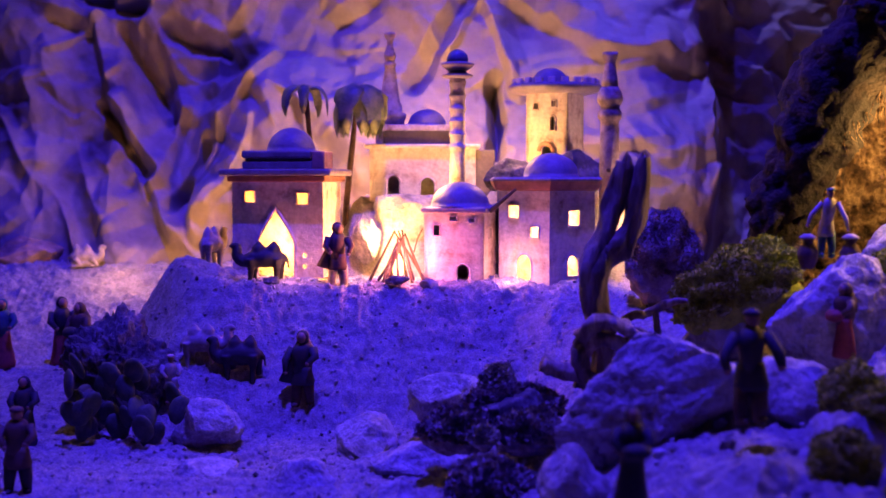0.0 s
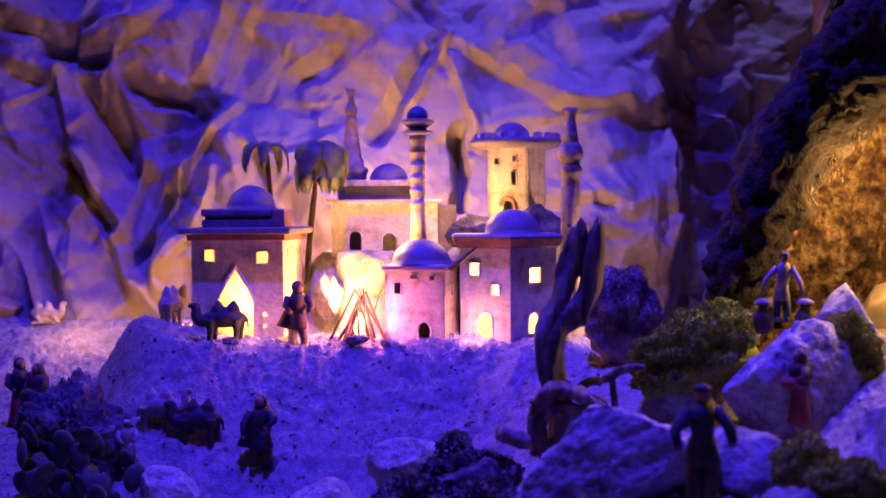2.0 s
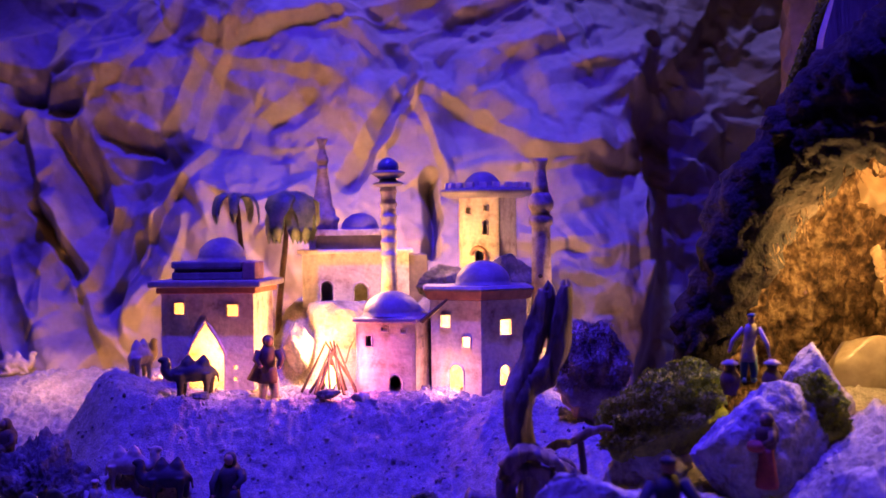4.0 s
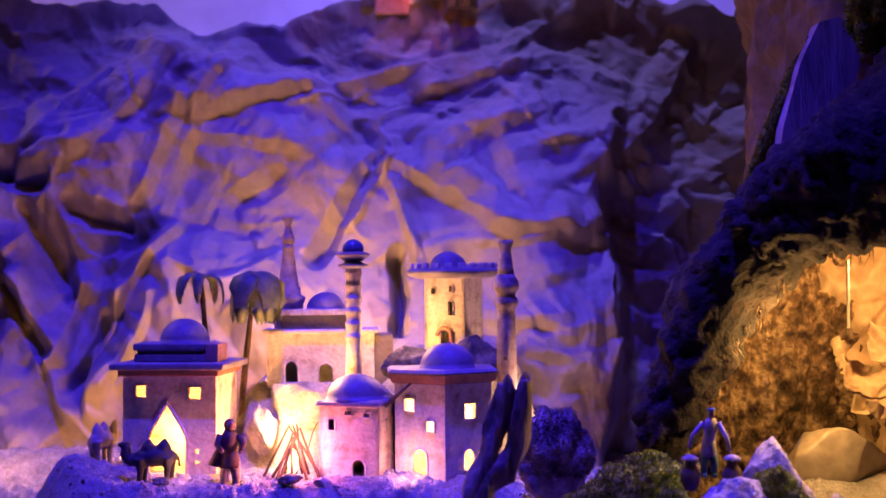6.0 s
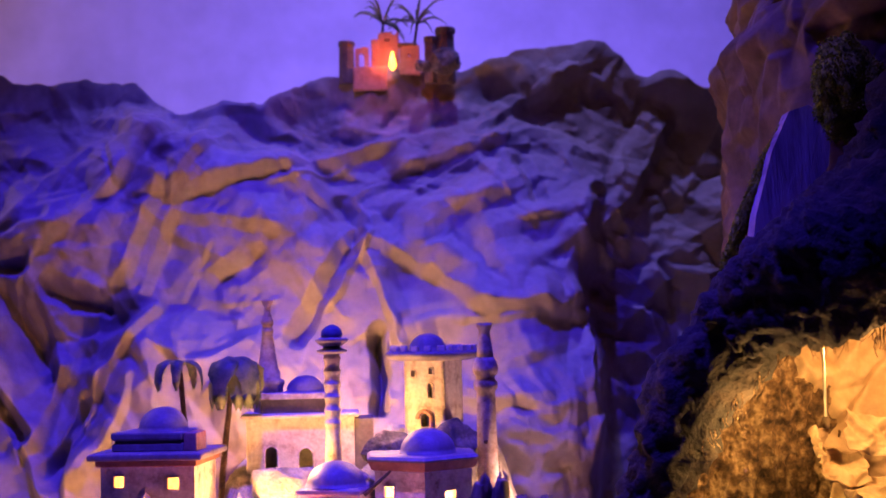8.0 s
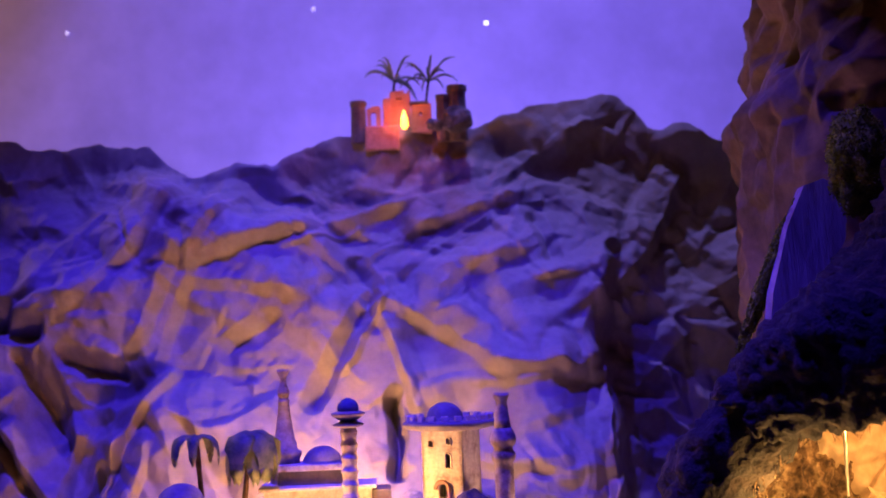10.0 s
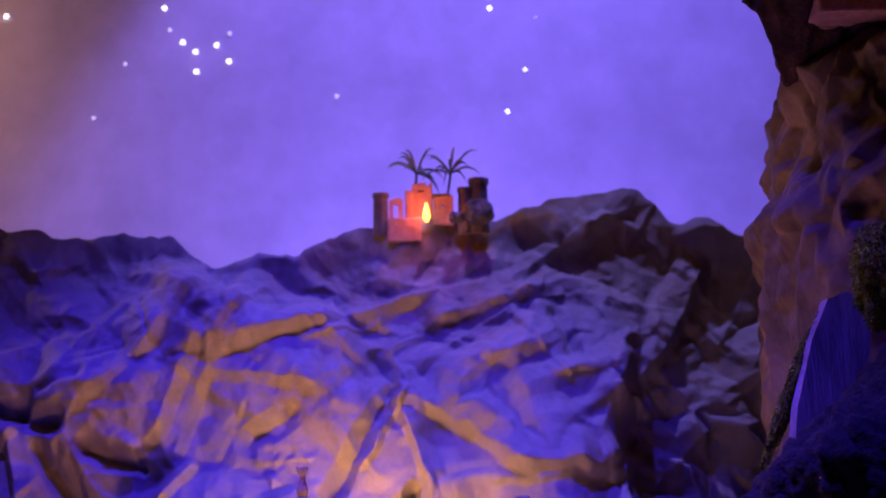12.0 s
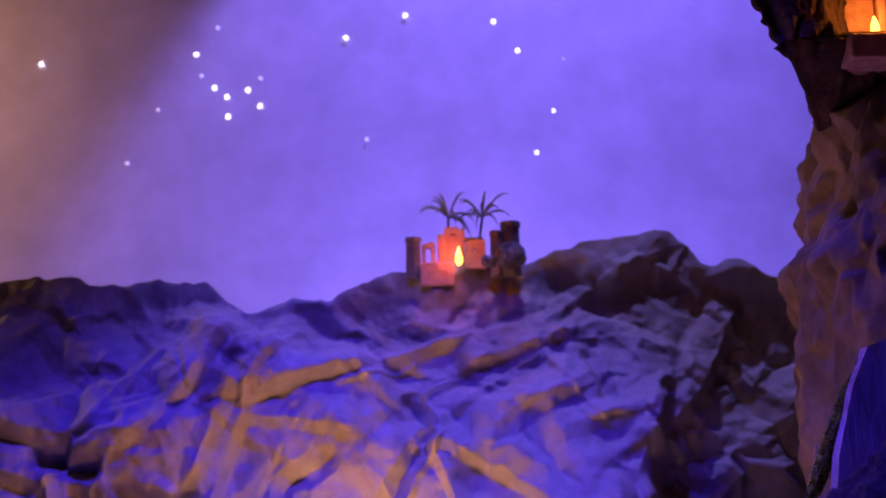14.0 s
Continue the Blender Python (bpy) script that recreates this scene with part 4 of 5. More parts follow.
def figure(place, turn, height, coat, skirt, label, lean=0.0, arms=((-0.10, -0.15, 0.55), (0.10, -0.15, 0.58)), robe=True, cape=False, hat=None, load=False, bend=0.0, slim=1.0):
    """A standing statuette, one mesh; heights are shares of its own."""
    bm = bmesh.new()

    def bell(profile, index):
        k = len(bm.faces)
        lathe(bm, profile, 14, (0, 0, 0), 0, 0.05, 6, (1, 0.78))
        bm.faces.ensure_lookup_table()
        for f in bm.faces[k:]:
            f.material_index = index

    if robe:
        bell([(0.150, -0.02), (0.165, 0.03), (0.150, 0.14), (0.125, 0.30), (0.110, 0.46), (0.105, 0.52)], 1)
    else:
        for s in (-1, 1):
            tube(bm, [(s * 0.085, 0.03 * s, -0.02), (s * 0.08, 0.0, 0.14), (s * 0.06, 0, 0.36)], [0.045, 0.060, 0.078], 8, index=1)
            ball(bm, (s * 0.085, 0.03 * s - 0.04, 0.02), (0.045, 0.08, 0.035), 1, 1)
        bell([(0.135, 0.28), (0.140, 0.33), (0.118, 0.46), (0.110, 0.52)], 0)
    tube(bm, [(0, 0, 0.44), (lean * 0.4, -bend * 0.3, 0.58), (lean, -bend * 0.8, 0.72), (lean, -bend, 0.80), (lean, -bend - 0.01, 0.845)], [0.108, 0.122, 0.138, 0.112, 0.048], 14, flat=(1, 0.72))
    head = (lean * 1.1, -0.02 - bend * 1.25, 0.905)
    ball(bm, head, (0.060, 0.066, 0.078), 2, 2)
    for s, (ax, ay, az) in zip((-1, 1), arms):
        sh = (lean + s * 0.120, -bend * 0.9, 0.765)
        mid = ((sh[0] + ax) / 2 + s * 0.055, (sh[1] + ay) / 2 + 0.03, (0.765 + az) / 2 - 0.02)
        tube(bm, [sh, mid, (ax, ay, az)], [0.056 * slim, 0.048 * slim, 0.032 * slim], 9)
        ball(bm, (ax, ay, az), (0.034, 0.034, 0.034), 1, 2)
    if cape:
        tube(bm, [(0, 0.05, 0.81), (-0.05, 0.09, 0.56), (-0.14, 0.11, 0.30)], [0.11, 0.17, 0.21], 12, flat=(1, 0.42))
    if hat == "turban":
        ball(bm, (head[0], head[1] + 0.008, 0.950), (0.076, 0.082, 0.042), 2)
    elif hat == "hood":
        ball(bm, (head[0], head[1] + 0.030, 0.905), (0.078, 0.078, 0.098), 2)
        tube(bm, [(head[0], head[1] + 0.04, 0.88), (0, 0.03, 0.76), (0, 0.04, 0.60)], [0.07, 0.13, 0.12], 10, flat=(1, 0.6))
    elif hat == "cap":
        ball(bm, (head[0], head[1], 0.955), (0.068, 0.082, 0.032), 2, 1)
    if load:
        ball(bm, (0.02, -0.17, 0.56), (0.14, 0.10, 0.09), 2, 1)
    for v in bm.verts:
        q = v.co * 9 + Vector((height * 700, turn, 0))
        v.co += Vector((noise.noise(q), noise.noise(q + Vector((9, 0, 0))), 0.5 * noise.noise(q + Vector((0, 9, 0))))) * 0.016
    bmesh.ops.scale(bm, vec=(height * 1.12 * slim, height * 1.12 * slim, height), verts=bm.verts)
    ob = link_mesh("figurine", bm, [coat, skirt, SKIN])
    ob.matrix_basis = pose(*place, 0, 0, turn)
    return tagged(ob, label, "figurine", "crib figurines")


def camel(place, turn, size, material, label, sitting=False):
    """A camel statuette, one mesh, facing its own -x; size is its length."""
    bm = bmesh.new()
    z = 0.30 if sitting else 0.50
    ball(bm, (0, 0, z), (0.38, 0.18, 0.20), 3)
    ball(bm, (-0.20, 0, z - 0.02), (0.17, 0.16, 0.20), 2)
    for x in (0.15, -0.12):
        ball(bm, (x, 0, z + 0.16), (0.135, 0.12, 0.17), 2)
        ball(bm, (x + 0.01, 0, z + 0.29), (0.06, 0.06, 0.08), 2)
    tube(bm, smooth_path([(-0.24, 0, z), (-0.40, 0, z - 0.06), (-0.50, 0, z + 0.08), (-0.47, 0, z + 0.24)], 4), [0.15 - 0.006 * k for k in range(13)], 9)
    ball(bm, (-0.53, 0, z + 0.27), (0.12, 0.065, 0.07), 2)
    tube(bm, [(0.34, 0, z + 0.05), (0.41, 0, z - 0.05), (0.42, 0, z - 0.22)], [0.04, 0.03, 0.025], 6)
    if sitting:
        for s in (-1, 1):
            tube(bm, [(-0.22, s * 0.12, z - 0.05), (-0.40, s * 0.12, 0.06), (-0.20, s * 0.13, 0.04)], [0.08, 0.06, 0.05], 7)
            tube(bm, [(0.2, s * 0.12, z - 0.05), (0.05, s * 0.14, 0.06), (0.32, s * 0.14, 0.04)], [0.10, 0.07, 0.05], 7)
        ball(bm, (0, 0, 0.13), (0.36, 0.18, 0.14), 2)
    else:
        for x, s in ((-0.26, -1), (-0.20, 1), (0.20, -1), (0.27, 1)):
            tube(bm, [(x, s * 0.08, z), (x + 0.01, s * 0.085, 0.26), (x, s * 0.085, 0.05), (x - 0.02, s * 0.085, -0.02)], [0.12, 0.065, 0.05, 0.06], 8)
    bmesh.ops.scale(bm, vec=(size, size, size), verts=bm.verts)
    ob = link_mesh("camel_figurine", bm, material)
    skin = ob.modifiers.new("merge", "REMESH")
    skin.mode, skin.voxel_size, skin.use_smooth_shade = "VOXEL", size * 0.022, True
    soften = ob.modifiers.new("soften", "SMOOTH")
    soften.iterations = 5
    ob.matrix_basis = pose(*place, 0, 0, turn)
    return tagged(ob, label, "camel figurine", "camel figurines")


figure(on_ground(-0.166, 1.905), 15, 0.104, BROWN, CREAM, "caped brown statuette in pale hose by the fire", cape=True, robe=False, hat="hood", arms=((-0.12, -0.13, 0.55), (0.12, -0.13, 0.52)))
camel(on_ground(-0.282, 1.915), 8, 0.088, DARKCLOTH, "dark two-humped camel statuette before the pointed doorway").scale = (1.0, 1.25, 0.86)
camel(on_ground(-0.378, 1.975), 250, 0.075, CREAM, "pale camel statuette seen from behind beside the house")
camel(on_ground(-0.685, 2.30), 190, 0.068, CREAM, "pale resting camel statuette on the sand", True)
figure(on_ground(-0.199, 1.705, -0.004), -10, 0.108, DARKCLOTH, BROWN, "dark cloaked shepherd statuette leaning on a stick", hat="hood", robe=False, cape=True, arms=((-0.17, -0.13, 0.46), (0.10, -0.14, 0.58)))
camel(on_ground(-0.29, 1.735, -0.012), 0, 0.080, DARKCLOTH, "dark two-humped camel statuette in the valley")
camel(on_ground(-0.350, 1.75, -0.012), 180, 0.076, CREAM, "pale camel statuette behind the dark one")
figure(on_ground(-0.385, 1.70), 20, 0.070, CREAM, BROWN, "small statuette of a herder leading camels", hat="turban", robe=False)
figure(on_ground(-0.632, 2.0), 30, 0.114, DARKCLOTH, REDDISH, "dark hooded statuette on the valley path", hat="hood")
figure(on_ground(-0.600, 1.99), -30, 0.110, BROWN, DARKCLOTH, "brown statuette walking beside a hooded one", hat="hood", load=True)
figure(on_ground(-0.725, 1.98), 20, 0.112, TEAL, REDDISH, "statuette in blue coat and reddish skirt", hat="hood")
figure(on_ground(-0.565, 1.62), 0, 0.095, DARKCLOTH, DARKCLOTH, "dark robed statuette on the valley floor", hat="hood")
figure((-0.487, 1.37, -0.155), 10, 0.10, BROWN, DARKCLOTH, "dark statuette in brown coat standing on the sand", hat="turban", robe=False)

# ---- driftwood trunk ----
log = thing("driftwood", (0.19, 1.42, -0.03), 0, "grey forked driftwood trunk rising from gnarled roots", "driftwood")


def gnarled(path, name, seed, sides=32, ridge=0.46, parent=log, material=WOOD):
    pts = smooth_path(path, 9)
    bm = bmesh.new()
    tube(bm, [p[:3] for p in pts], [float(p[3]) for p in pts], sides, seed, 0.05)
    for v in bm.verts:
        q = Vector((v.co.x * 60, v.co.y * 60, v.co.z * 14 + seed))
        fine = Vector((v.co.x * 260, v.co.y * 260, v.co.z * 22 + seed))
        v.co += Vector((noise.noise(q), noise.noise(q + Vector((5, 5, 5))), 0.3 * noise.noise(q * 2))) * 0.02 * ridge
        v.co += Vector((noise.noise(fine), noise.noise(fine + Vector((7, 1, 3))), 0)) * 0.0045 * ridge
    return part(name, bm, material, parent, "", True)


gnarled([(0.0, 0, -0.02, 0.017), (0.001, 0, 0.022, 0.016), (-0.004, 0, 0.050, 0.0145), (-0.010, 0, 0.080, 0.0135), (-0.012, 0, 0.107, 0.0135), (-0.009, 0, 0.126, 0.014), (0.007, 0, 0.145, 0.0150), (0.024, 0, 0.161, 0.0145), (0.034, 0, 0.184, 0.0135), (0.0376, 0, 0.210, 0.0128), (0.043, 0, 0.238, 0.0112), (0.046, 0, 0.258, 0.0085)], "trunk", 2)
gnarled([(-0.016, 0.004, 0.105, 0.010), (-0.012, 0.006, 0.126, 0.013), (-0.004, 0.006, 0.154, 0.0145), (0.009, 0.008, 0.187, 0.0145), (0.018, 0.006, 0.215, 0.0128), (0.022, 0.004, 0.238, 0.011), (0.023, 0.002, 0.254, 0.0075)], "limb", 3)
for k, (x, z, h) in enumerate(((0.021, 0.246, 0.018), (0.027, 0.244, 0.022), (0.041, 0.250, 0.016), (0.049, 0.250, 0.018))):
    part("splinter", tube(bmesh.new(), [(x, 0, z), (x + 0.001, 0, z + h * 0.6), (x + 0.003 * (-1) ** k, 0, z + h)], [0.0045, 0.003, 0.0006], 6), WOOD, log)
gnarled([(-0.026, -0.010, -0.01, 0.011), (-0.026, -0.012, 0.022, 0.011), (-0.016, -0.014, 0.040, 0.010), (0.004, -0.020, 0.046, 0.008), (0.020, -0.020, 0.036, 0.0075), (0.036, -0.024, 0.034, 0.006), (0.058, -0.026, 0.018, 0.004)], "root", 4, 12, 0.6)
gnarled([(-0.032, -0.004, 0.012, 0.010), (-0.026, -0.006, 0.034, 0.012), (-0.012, -0.008, 0.052, 0.009)], "root", 5, 12, 0.4)
gnarled([(0.010, 0.0, 0.052, 0.005), (0.034, 0.002, 0.072, 0.005), (0.052, 0.008, 0.072, 0.0045), (0.074, 0.010, 0.084, 0.005), (0.100, 0.012, 0.090, 0.003)], "root", 6, 10, 0.4)
gnarled([(0.060, 0.0, 0.074, 0.004), (0.066, 0.004, 0.045, 0.006), (0.066, 0.004, 0.0, 0.008)], "root", 7, 10, 0.4)
gnarled([(0.018, -0.01, 0.040, 0.004), (0.036, -0.014, 0.056, 0.004), (0.050, -0.016, 0.048, 0.003)], "root", 9, 8, 0.4)
gnarled([(-0.030, -0.012, 0.046, 0.011), (-0.010, -0.020, 0.066, 0.010), (0.020, -0.024, 0.060, 0.009), (0.044, -0.030, 0.044, 0.0075), (0.064, -0.036, 0.026, 0.005)], "root", 11, 14, 0.6)
gnarled([(-0.030, -0.008, 0.034, 0.009), (-0.028, -0.010, 0.004, 0.010), (-0.010, -0.012, -0.020, 0.010)], "root", 12, 14, 0.5)
stub = thing("driftwood", (0.118, 1.41, -0.025), -8, "short broken driftwood piece with pale end", "driftwood")
gnarled([(-0.006, 0, 0.012, 0.009), (0.018, 0, 0.004, 0.010), (0.042, 0, -0.001, 0.009), (0.062, 0, -0.006, 0.006)], "branch", 8, 12, parent=stub)

# ---- rocks and moss of the foreground ----
rock("boulder", (0.448, 1.40, 0.025), (0.098, 0.062, 0.105), 63, STONE, "large pale boulder under the water carrier", turn=15, sub=6)
rock("boulder", (0.222, 1.25, -0.030), (0.135, 0.080, 0.082), 42, STONE, "long sloping pale boulder below the driftwood", sub=6).matrix_basis = pose(0.222, 1.25, -0.030, 0, -24, -12)
rock("boulder", (0.545, 1.45, 0.050), (0.055, 0.05, 0.100), 43, STONE, "pointed grey boulder behind the moss", turn=30)
rock("boulder", (0.602, 1.43, 0.032), (0.080, 0.052, 0.064), 44, STONE, "grey boulder with brownish top", turn=70)
rock("boulder", (0.16, 1.28, -0.075), (0.055, 0.05, 0.055), 45, STONE, "rounded pale boulder in the gully", turn=10)
rock("boulder", (0.125, 1.17, -0.095), (0.040, 0.04, 0.045), 46, STONE, "small pale boulder near the front", turn=50)
rock("boulder", (0.245, 0.985, -0.085), (0.075, 0.06, 0.060), 47, STONE, "flat pale boulder close to the front", turn=0)
rock("boulder", (0.165, 1.03, -0.100), (0.060, 0.05, 0.045), 48, STONE, "low pale boulder at the front", turn=80)
rock("boulder", (-0.03, 1.45, -0.155), (0.085, 0.06, 0.045), 49, STONE, "broad low boulder sunk in the sand", turn=15)
rock("boulder", (-0.10, 1.58, -0.150), (0.060, 0.05, 0.045), 50, STONE, "rough grey boulder beside the shepherd", turn=60)
rock("boulder", (0.02, 1.58, -0.085), (0.070, 0.05, 0.050), 51, STONE, "boulder leaning on the sand slope", turn=-25)
rock("boulder", (-0.17, 1.40, -0.165), (0.060, 0.05, 0.040), 52, STONE, "half-buried boulder in the valley", turn=33)
rock("boulder", (-0.315, 1.61, -0.125), (0.060, 0.045, 0.048), 53, STONE, "boulder in front of the camels", turn=5)
rock("boulder", (-0.30, 1.47, -0.165), (0.055, 0.05, 0.035), 54, STONE, "low boulder dusted with pale sand", turn=25)
rock("boulder", (-0.465, 1.70, -0.080), (0.075, 0.05, 0.105), 55, DARKROCK, "dark jagged boulder behind the cactus", turn=35, sub=6, sharp=0.75)
rock("boulder", (0.37, 1.12, -0.06), (0.06, 0.05, 0.06), 56, STONE, "shadowed boulder by the mossy edge", turn=22)
rock("boulder", (0.345, 1.46, 0.012), (0.06, 0.05, 0.07), 57, STONE, "boulder beneath the moss cushion", turn=10)
rock("boulder", (-0.072, 1.868, 0.045), (0.024, 0.014, 0.010), 58, DARKROCK, "small dark stone on the sandy edge", turn=0, sub=4)
rock("boulder", (-0.268, 1.885, 0.045), (0.016, 0.012, 0.010), 59, DARKROCK, "small dark stone under the camel", turn=0, sub=4)
rock("boulder", (-0.02, 1.866, 0.042), (0.016, 0.012, 0.010), 60, STONE, "small pale stone on the sandy edge", turn=0, sub=4)
rock("boulder", (0.08, 1.40, -0.075), (0.05, 0.04, 0.045), 61, DARKROCK, "dark boulder under the lichen", turn=0)
rock("boulder", (-0.80, 2.36, 0.055), (0.085, 0.045, 0.040), 62, KRAFT, "tan rounded boulder at the mountain foot", turn=0)

rock("boulder", (0.43, 1.02, -0.075), (0.075, 0.06, 0.065), 64, STONE, "shadowed boulder among moss at the edge", turn=40)
rock("boulder", (0.34, 0.93, -0.105), (0.070, 0.05, 0.050), 65, STONE, "low dark boulder on the crib's edge", turn=10)
rock("boulder", (0.50, 1.20, -0.020), (0.080, 0.06, 0.070), 66, STONE, "broad grey boulder beside the bundle carrier", turn=100)
rock("boulder", (0.36, 1.24, -0.030), (0.060, 0.05, 0.060), 67, STONE, "grey boulder behind the dark statuette", turn=-30)
rock("boulder", (0.50, 1.02, -0.060), (0.070, 0.06, 0.070), 68, DARKROCK, "dark boulder in shadow at the edge", turn=60)
rock("boulder", (0.08, 1.05, -0.115), (0.055, 0.05, 0.040), 69, STONE, "small low boulder in sand", turn=-60)
rock("boulder", (-0.05, 1.32, -0.160), (0.050, 0.04, 0.035), 70, STONE, "pale half-buried boulder in coarse sand", turn=15)
tufts("moss_cushion", (0.42, 1.10, -0.010), (0.040, 0.03, 0.025), 3500, 24, MOSS, "green moss cushion over shadowed boulders", "moss")
tufts("moss_cushion", (0.40, 0.96, -0.050), (0.040, 0.03, 0.030), 3500, 25, MOSS, "loose dark green moss by the edge", "moss")
tufts("moss_cushion", (0.352, 1.470, 0.046), (0.082, 0.048, 0.052), 26000, 1, MOSS, "yellow-green moss cushion on the rocks", "moss").matrix_basis = pose(0.355, 1.455, 0.066, 0, -20, 0)
tufts("moss_cushion", (0.398, 1.49, 0.102), (0.040, 0.03, 0.030), 9000, 2, MOSS, "yellow-green moss beside the water carrier", "moss")
tufts("moss_cushion", (0.525, 1.40, 0.070), (0.036, 0.03, 0.055), 11000, 3, MOSS, "green moss cushion between grey boulders", "moss")
tufts("moss_cushion", (0.40, 1.17, -0.010), (0.035, 0.03, 0.035), 3500, 4, MOSS, "dark green moss tuft at the front", "moss")
tufts("moss_cushion", (0.345, 1.03, -0.045), (0.032, 0.03, 0.032), 3500, 5, MOSS, "green moss tuft near the front figures", "moss")
tufts("moss_cushion", (0.30, 1.43, 0.035), (0.016, 0.014, 0.018), 1500, 6, MOSS, "small moss tuft by the roots", "moss")
tufts("lichen_clump", (0.066, 1.45, -0.040), (0.020, 0.018, 0.018), 2500, 7, LICHEN, "pale dry lichen tuft on dark rock", "lichen", 0.005)
tufts("lichen_clump", (0.085, 1.415, -0.066), (0.060, 0.036, 0.028), 9000, 8, SCRUB, "dark crusty lichen below the driftwood", "lichen", 0.005)
tufts("lichen_clump", (0.020, 1.385, -0.088), (0.048, 0.036, 0.030), 6000, 12, SCRUB, "frosted dark lichen on the sand slope", "lichen", 0.005)
tufts("lichen_clump", (0.045, 1.33, -0.085), (0.016, 0.014, 0.014), 1500, 9, LICHEN, "tiny pale lichen tuft", "lichen", 0.004)
tufts("lichen_clump", (0.095, 1.36, -0.085), (0.040, 0.030, 0.028), 5000, 13, SCRUB, "dark lichen cushion between boulders", "lichen", 0.005)
tufts("lichen_clump", (0.05, 1.25, -0.118), (0.045, 0.035, 0.030), 5000, 10, SCRUB, "dark crumbly lichen in the gully", "lichen", 0.005)
tufts("shrub", (0.318, 1.76, 0.082), (0.056, 0.05, 0.078), 22000, 11, HEATH, "round dark dry shrub behind the driftwood", "shrub", 0.0028)

# figures of the rocks
man = figure((0.452, 1.425, 0.112), -5, 0.082, CREAM, TEAL, "statuette in pale shirt bending over two jars", robe=False, arms=((-0.33, -0.14, 0.44), (0.30, -0.16, 0.36)), lean=0.03, hat="cap", bend=0.06, slim=0.8)
for x, y in ((0.426, 1.412), (0.474, 1.406)):
    jar = thing("water_jar", (x, y, 0.104), 0, "brown clay jar beside the water carrier", "jar", "clay jars")
    part("body", lathe(bmesh.new(), [(0.007, -0.006), (0.0115, 0.006), (0.012, 0.014), (0.008, 0.021), (0.0055, 0.025), (0.008, 0.029)], 16), BROWN, jar, "", True)
    part("lid", lathe(bmesh.new(), [(0.010, 0.029), (0.0105, 0.031), (0.004, 0.035)], 14), CREAM, jar.children[0], "pale lid", True)
figure((0.445, 1.335, 0.006), -70, 0.082, BROWN, REDDISH, "brown statuette carrying a bundle before the boulder", hat="hood", load=True)
figure((0.288, 1.125, -0.025), 10, 0.108, DARKCLOTH, BROWN, "dark statuette with wide sleeves on the front rocks", hat="turban", robe=False, arms=((-0.24, -0.12, 0.46), (0.20, -0.12, 0.48)))
figure((0.154, 0.975, -0.062), 0, 0.080, DARKCLOTH, DARKCLOTH, "dark hooded statuette at the crib's edge", hat="hood", load=True)

# prickly pear
pear = thing("cactus", (-0.425, 1.60, -0.150), 0, "dark prickly pear cactus with oval pads", "cactus")
rng = random.Random(12)
for k in range(26):
    x, y, z = rng.uniform(-0.070, 0.075), rng.uniform(-0.03, 0.03), rng.uniform(0.01, 0.105)
    bm = ball(bmesh.new(), (0, 0, 0), (0.0150, 0.0048, 0.0205), 2)
    ob = part("pad", bm, CACTUS, pear, "", True)
    ob.matrix_basis = pose(x, y, z, rng.uniform(-25, 25), rng.uniform(-45, 45), rng.uniform(-50, 50))

# ---- bark arch, slab, stone, rod ----
bark = thing("cork_arch", (0, 0, 0), 0, "dark shaggy cork bark arch, overhang shade in its colour, over the lit hollow", "bark")


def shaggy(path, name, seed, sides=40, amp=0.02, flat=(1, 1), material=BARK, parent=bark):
    pts = smooth_path(path, 16)
    bm = bmesh.new()
    tube(bm, [p[:3] for p in pts], [float(p[3]) for p in pts], sides, seed, 0.04, flat)
    bm.normal_update()
    for v in bm.verts:
        q = v.co * 14 + Vector((seed, 0, 0))
        v.co += v.normal * (amp * noise.noise(q) + amp * 0.9 * (abs(noise.noise(q * 2.3)) - 0.2) + amp * 0.5 * noise.noise(q * 6) + amp * 0.3 * noise.noise(q * 14))
    return part(name, bm, material, parent, "", True)


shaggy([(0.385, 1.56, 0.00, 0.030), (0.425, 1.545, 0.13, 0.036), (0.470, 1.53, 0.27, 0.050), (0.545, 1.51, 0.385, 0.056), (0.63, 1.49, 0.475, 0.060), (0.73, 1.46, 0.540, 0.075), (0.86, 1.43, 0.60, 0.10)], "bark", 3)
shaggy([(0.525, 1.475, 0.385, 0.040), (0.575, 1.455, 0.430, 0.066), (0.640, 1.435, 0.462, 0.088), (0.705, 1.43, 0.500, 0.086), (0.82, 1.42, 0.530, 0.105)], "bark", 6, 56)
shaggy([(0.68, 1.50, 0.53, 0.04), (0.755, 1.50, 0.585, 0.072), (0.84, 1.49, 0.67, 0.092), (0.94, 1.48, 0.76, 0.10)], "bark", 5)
rng = random.Random(31)
for k in range(90):
    t = rng.random()
    x, z = 0.49 + 0.24 * t, 0.255 + 0.130 * min(1, t * 2) + rng.uniform(-0.005, 0.012)
    L = rng.uniform(0.010, 0.035)
    p = Vector((x, 1.485 - 0.03 * t + rng.uniform(-0.02, 0.02), z))
    part("fibre", tube(bmesh.new(), [p, p + Vector((rng.uniform(-.004, .004), 0, -L * 0.5)), p + Vector((rng.uniform(-.010, .010), 0, -L))], [0.0010, 0.0007, 0.0003], 4), CORK, bark)
slab = thing("bark_slab", (0.655, 1.62, 0.585), 0, "pale weathered bark slab leaning on the cliff", "bark")
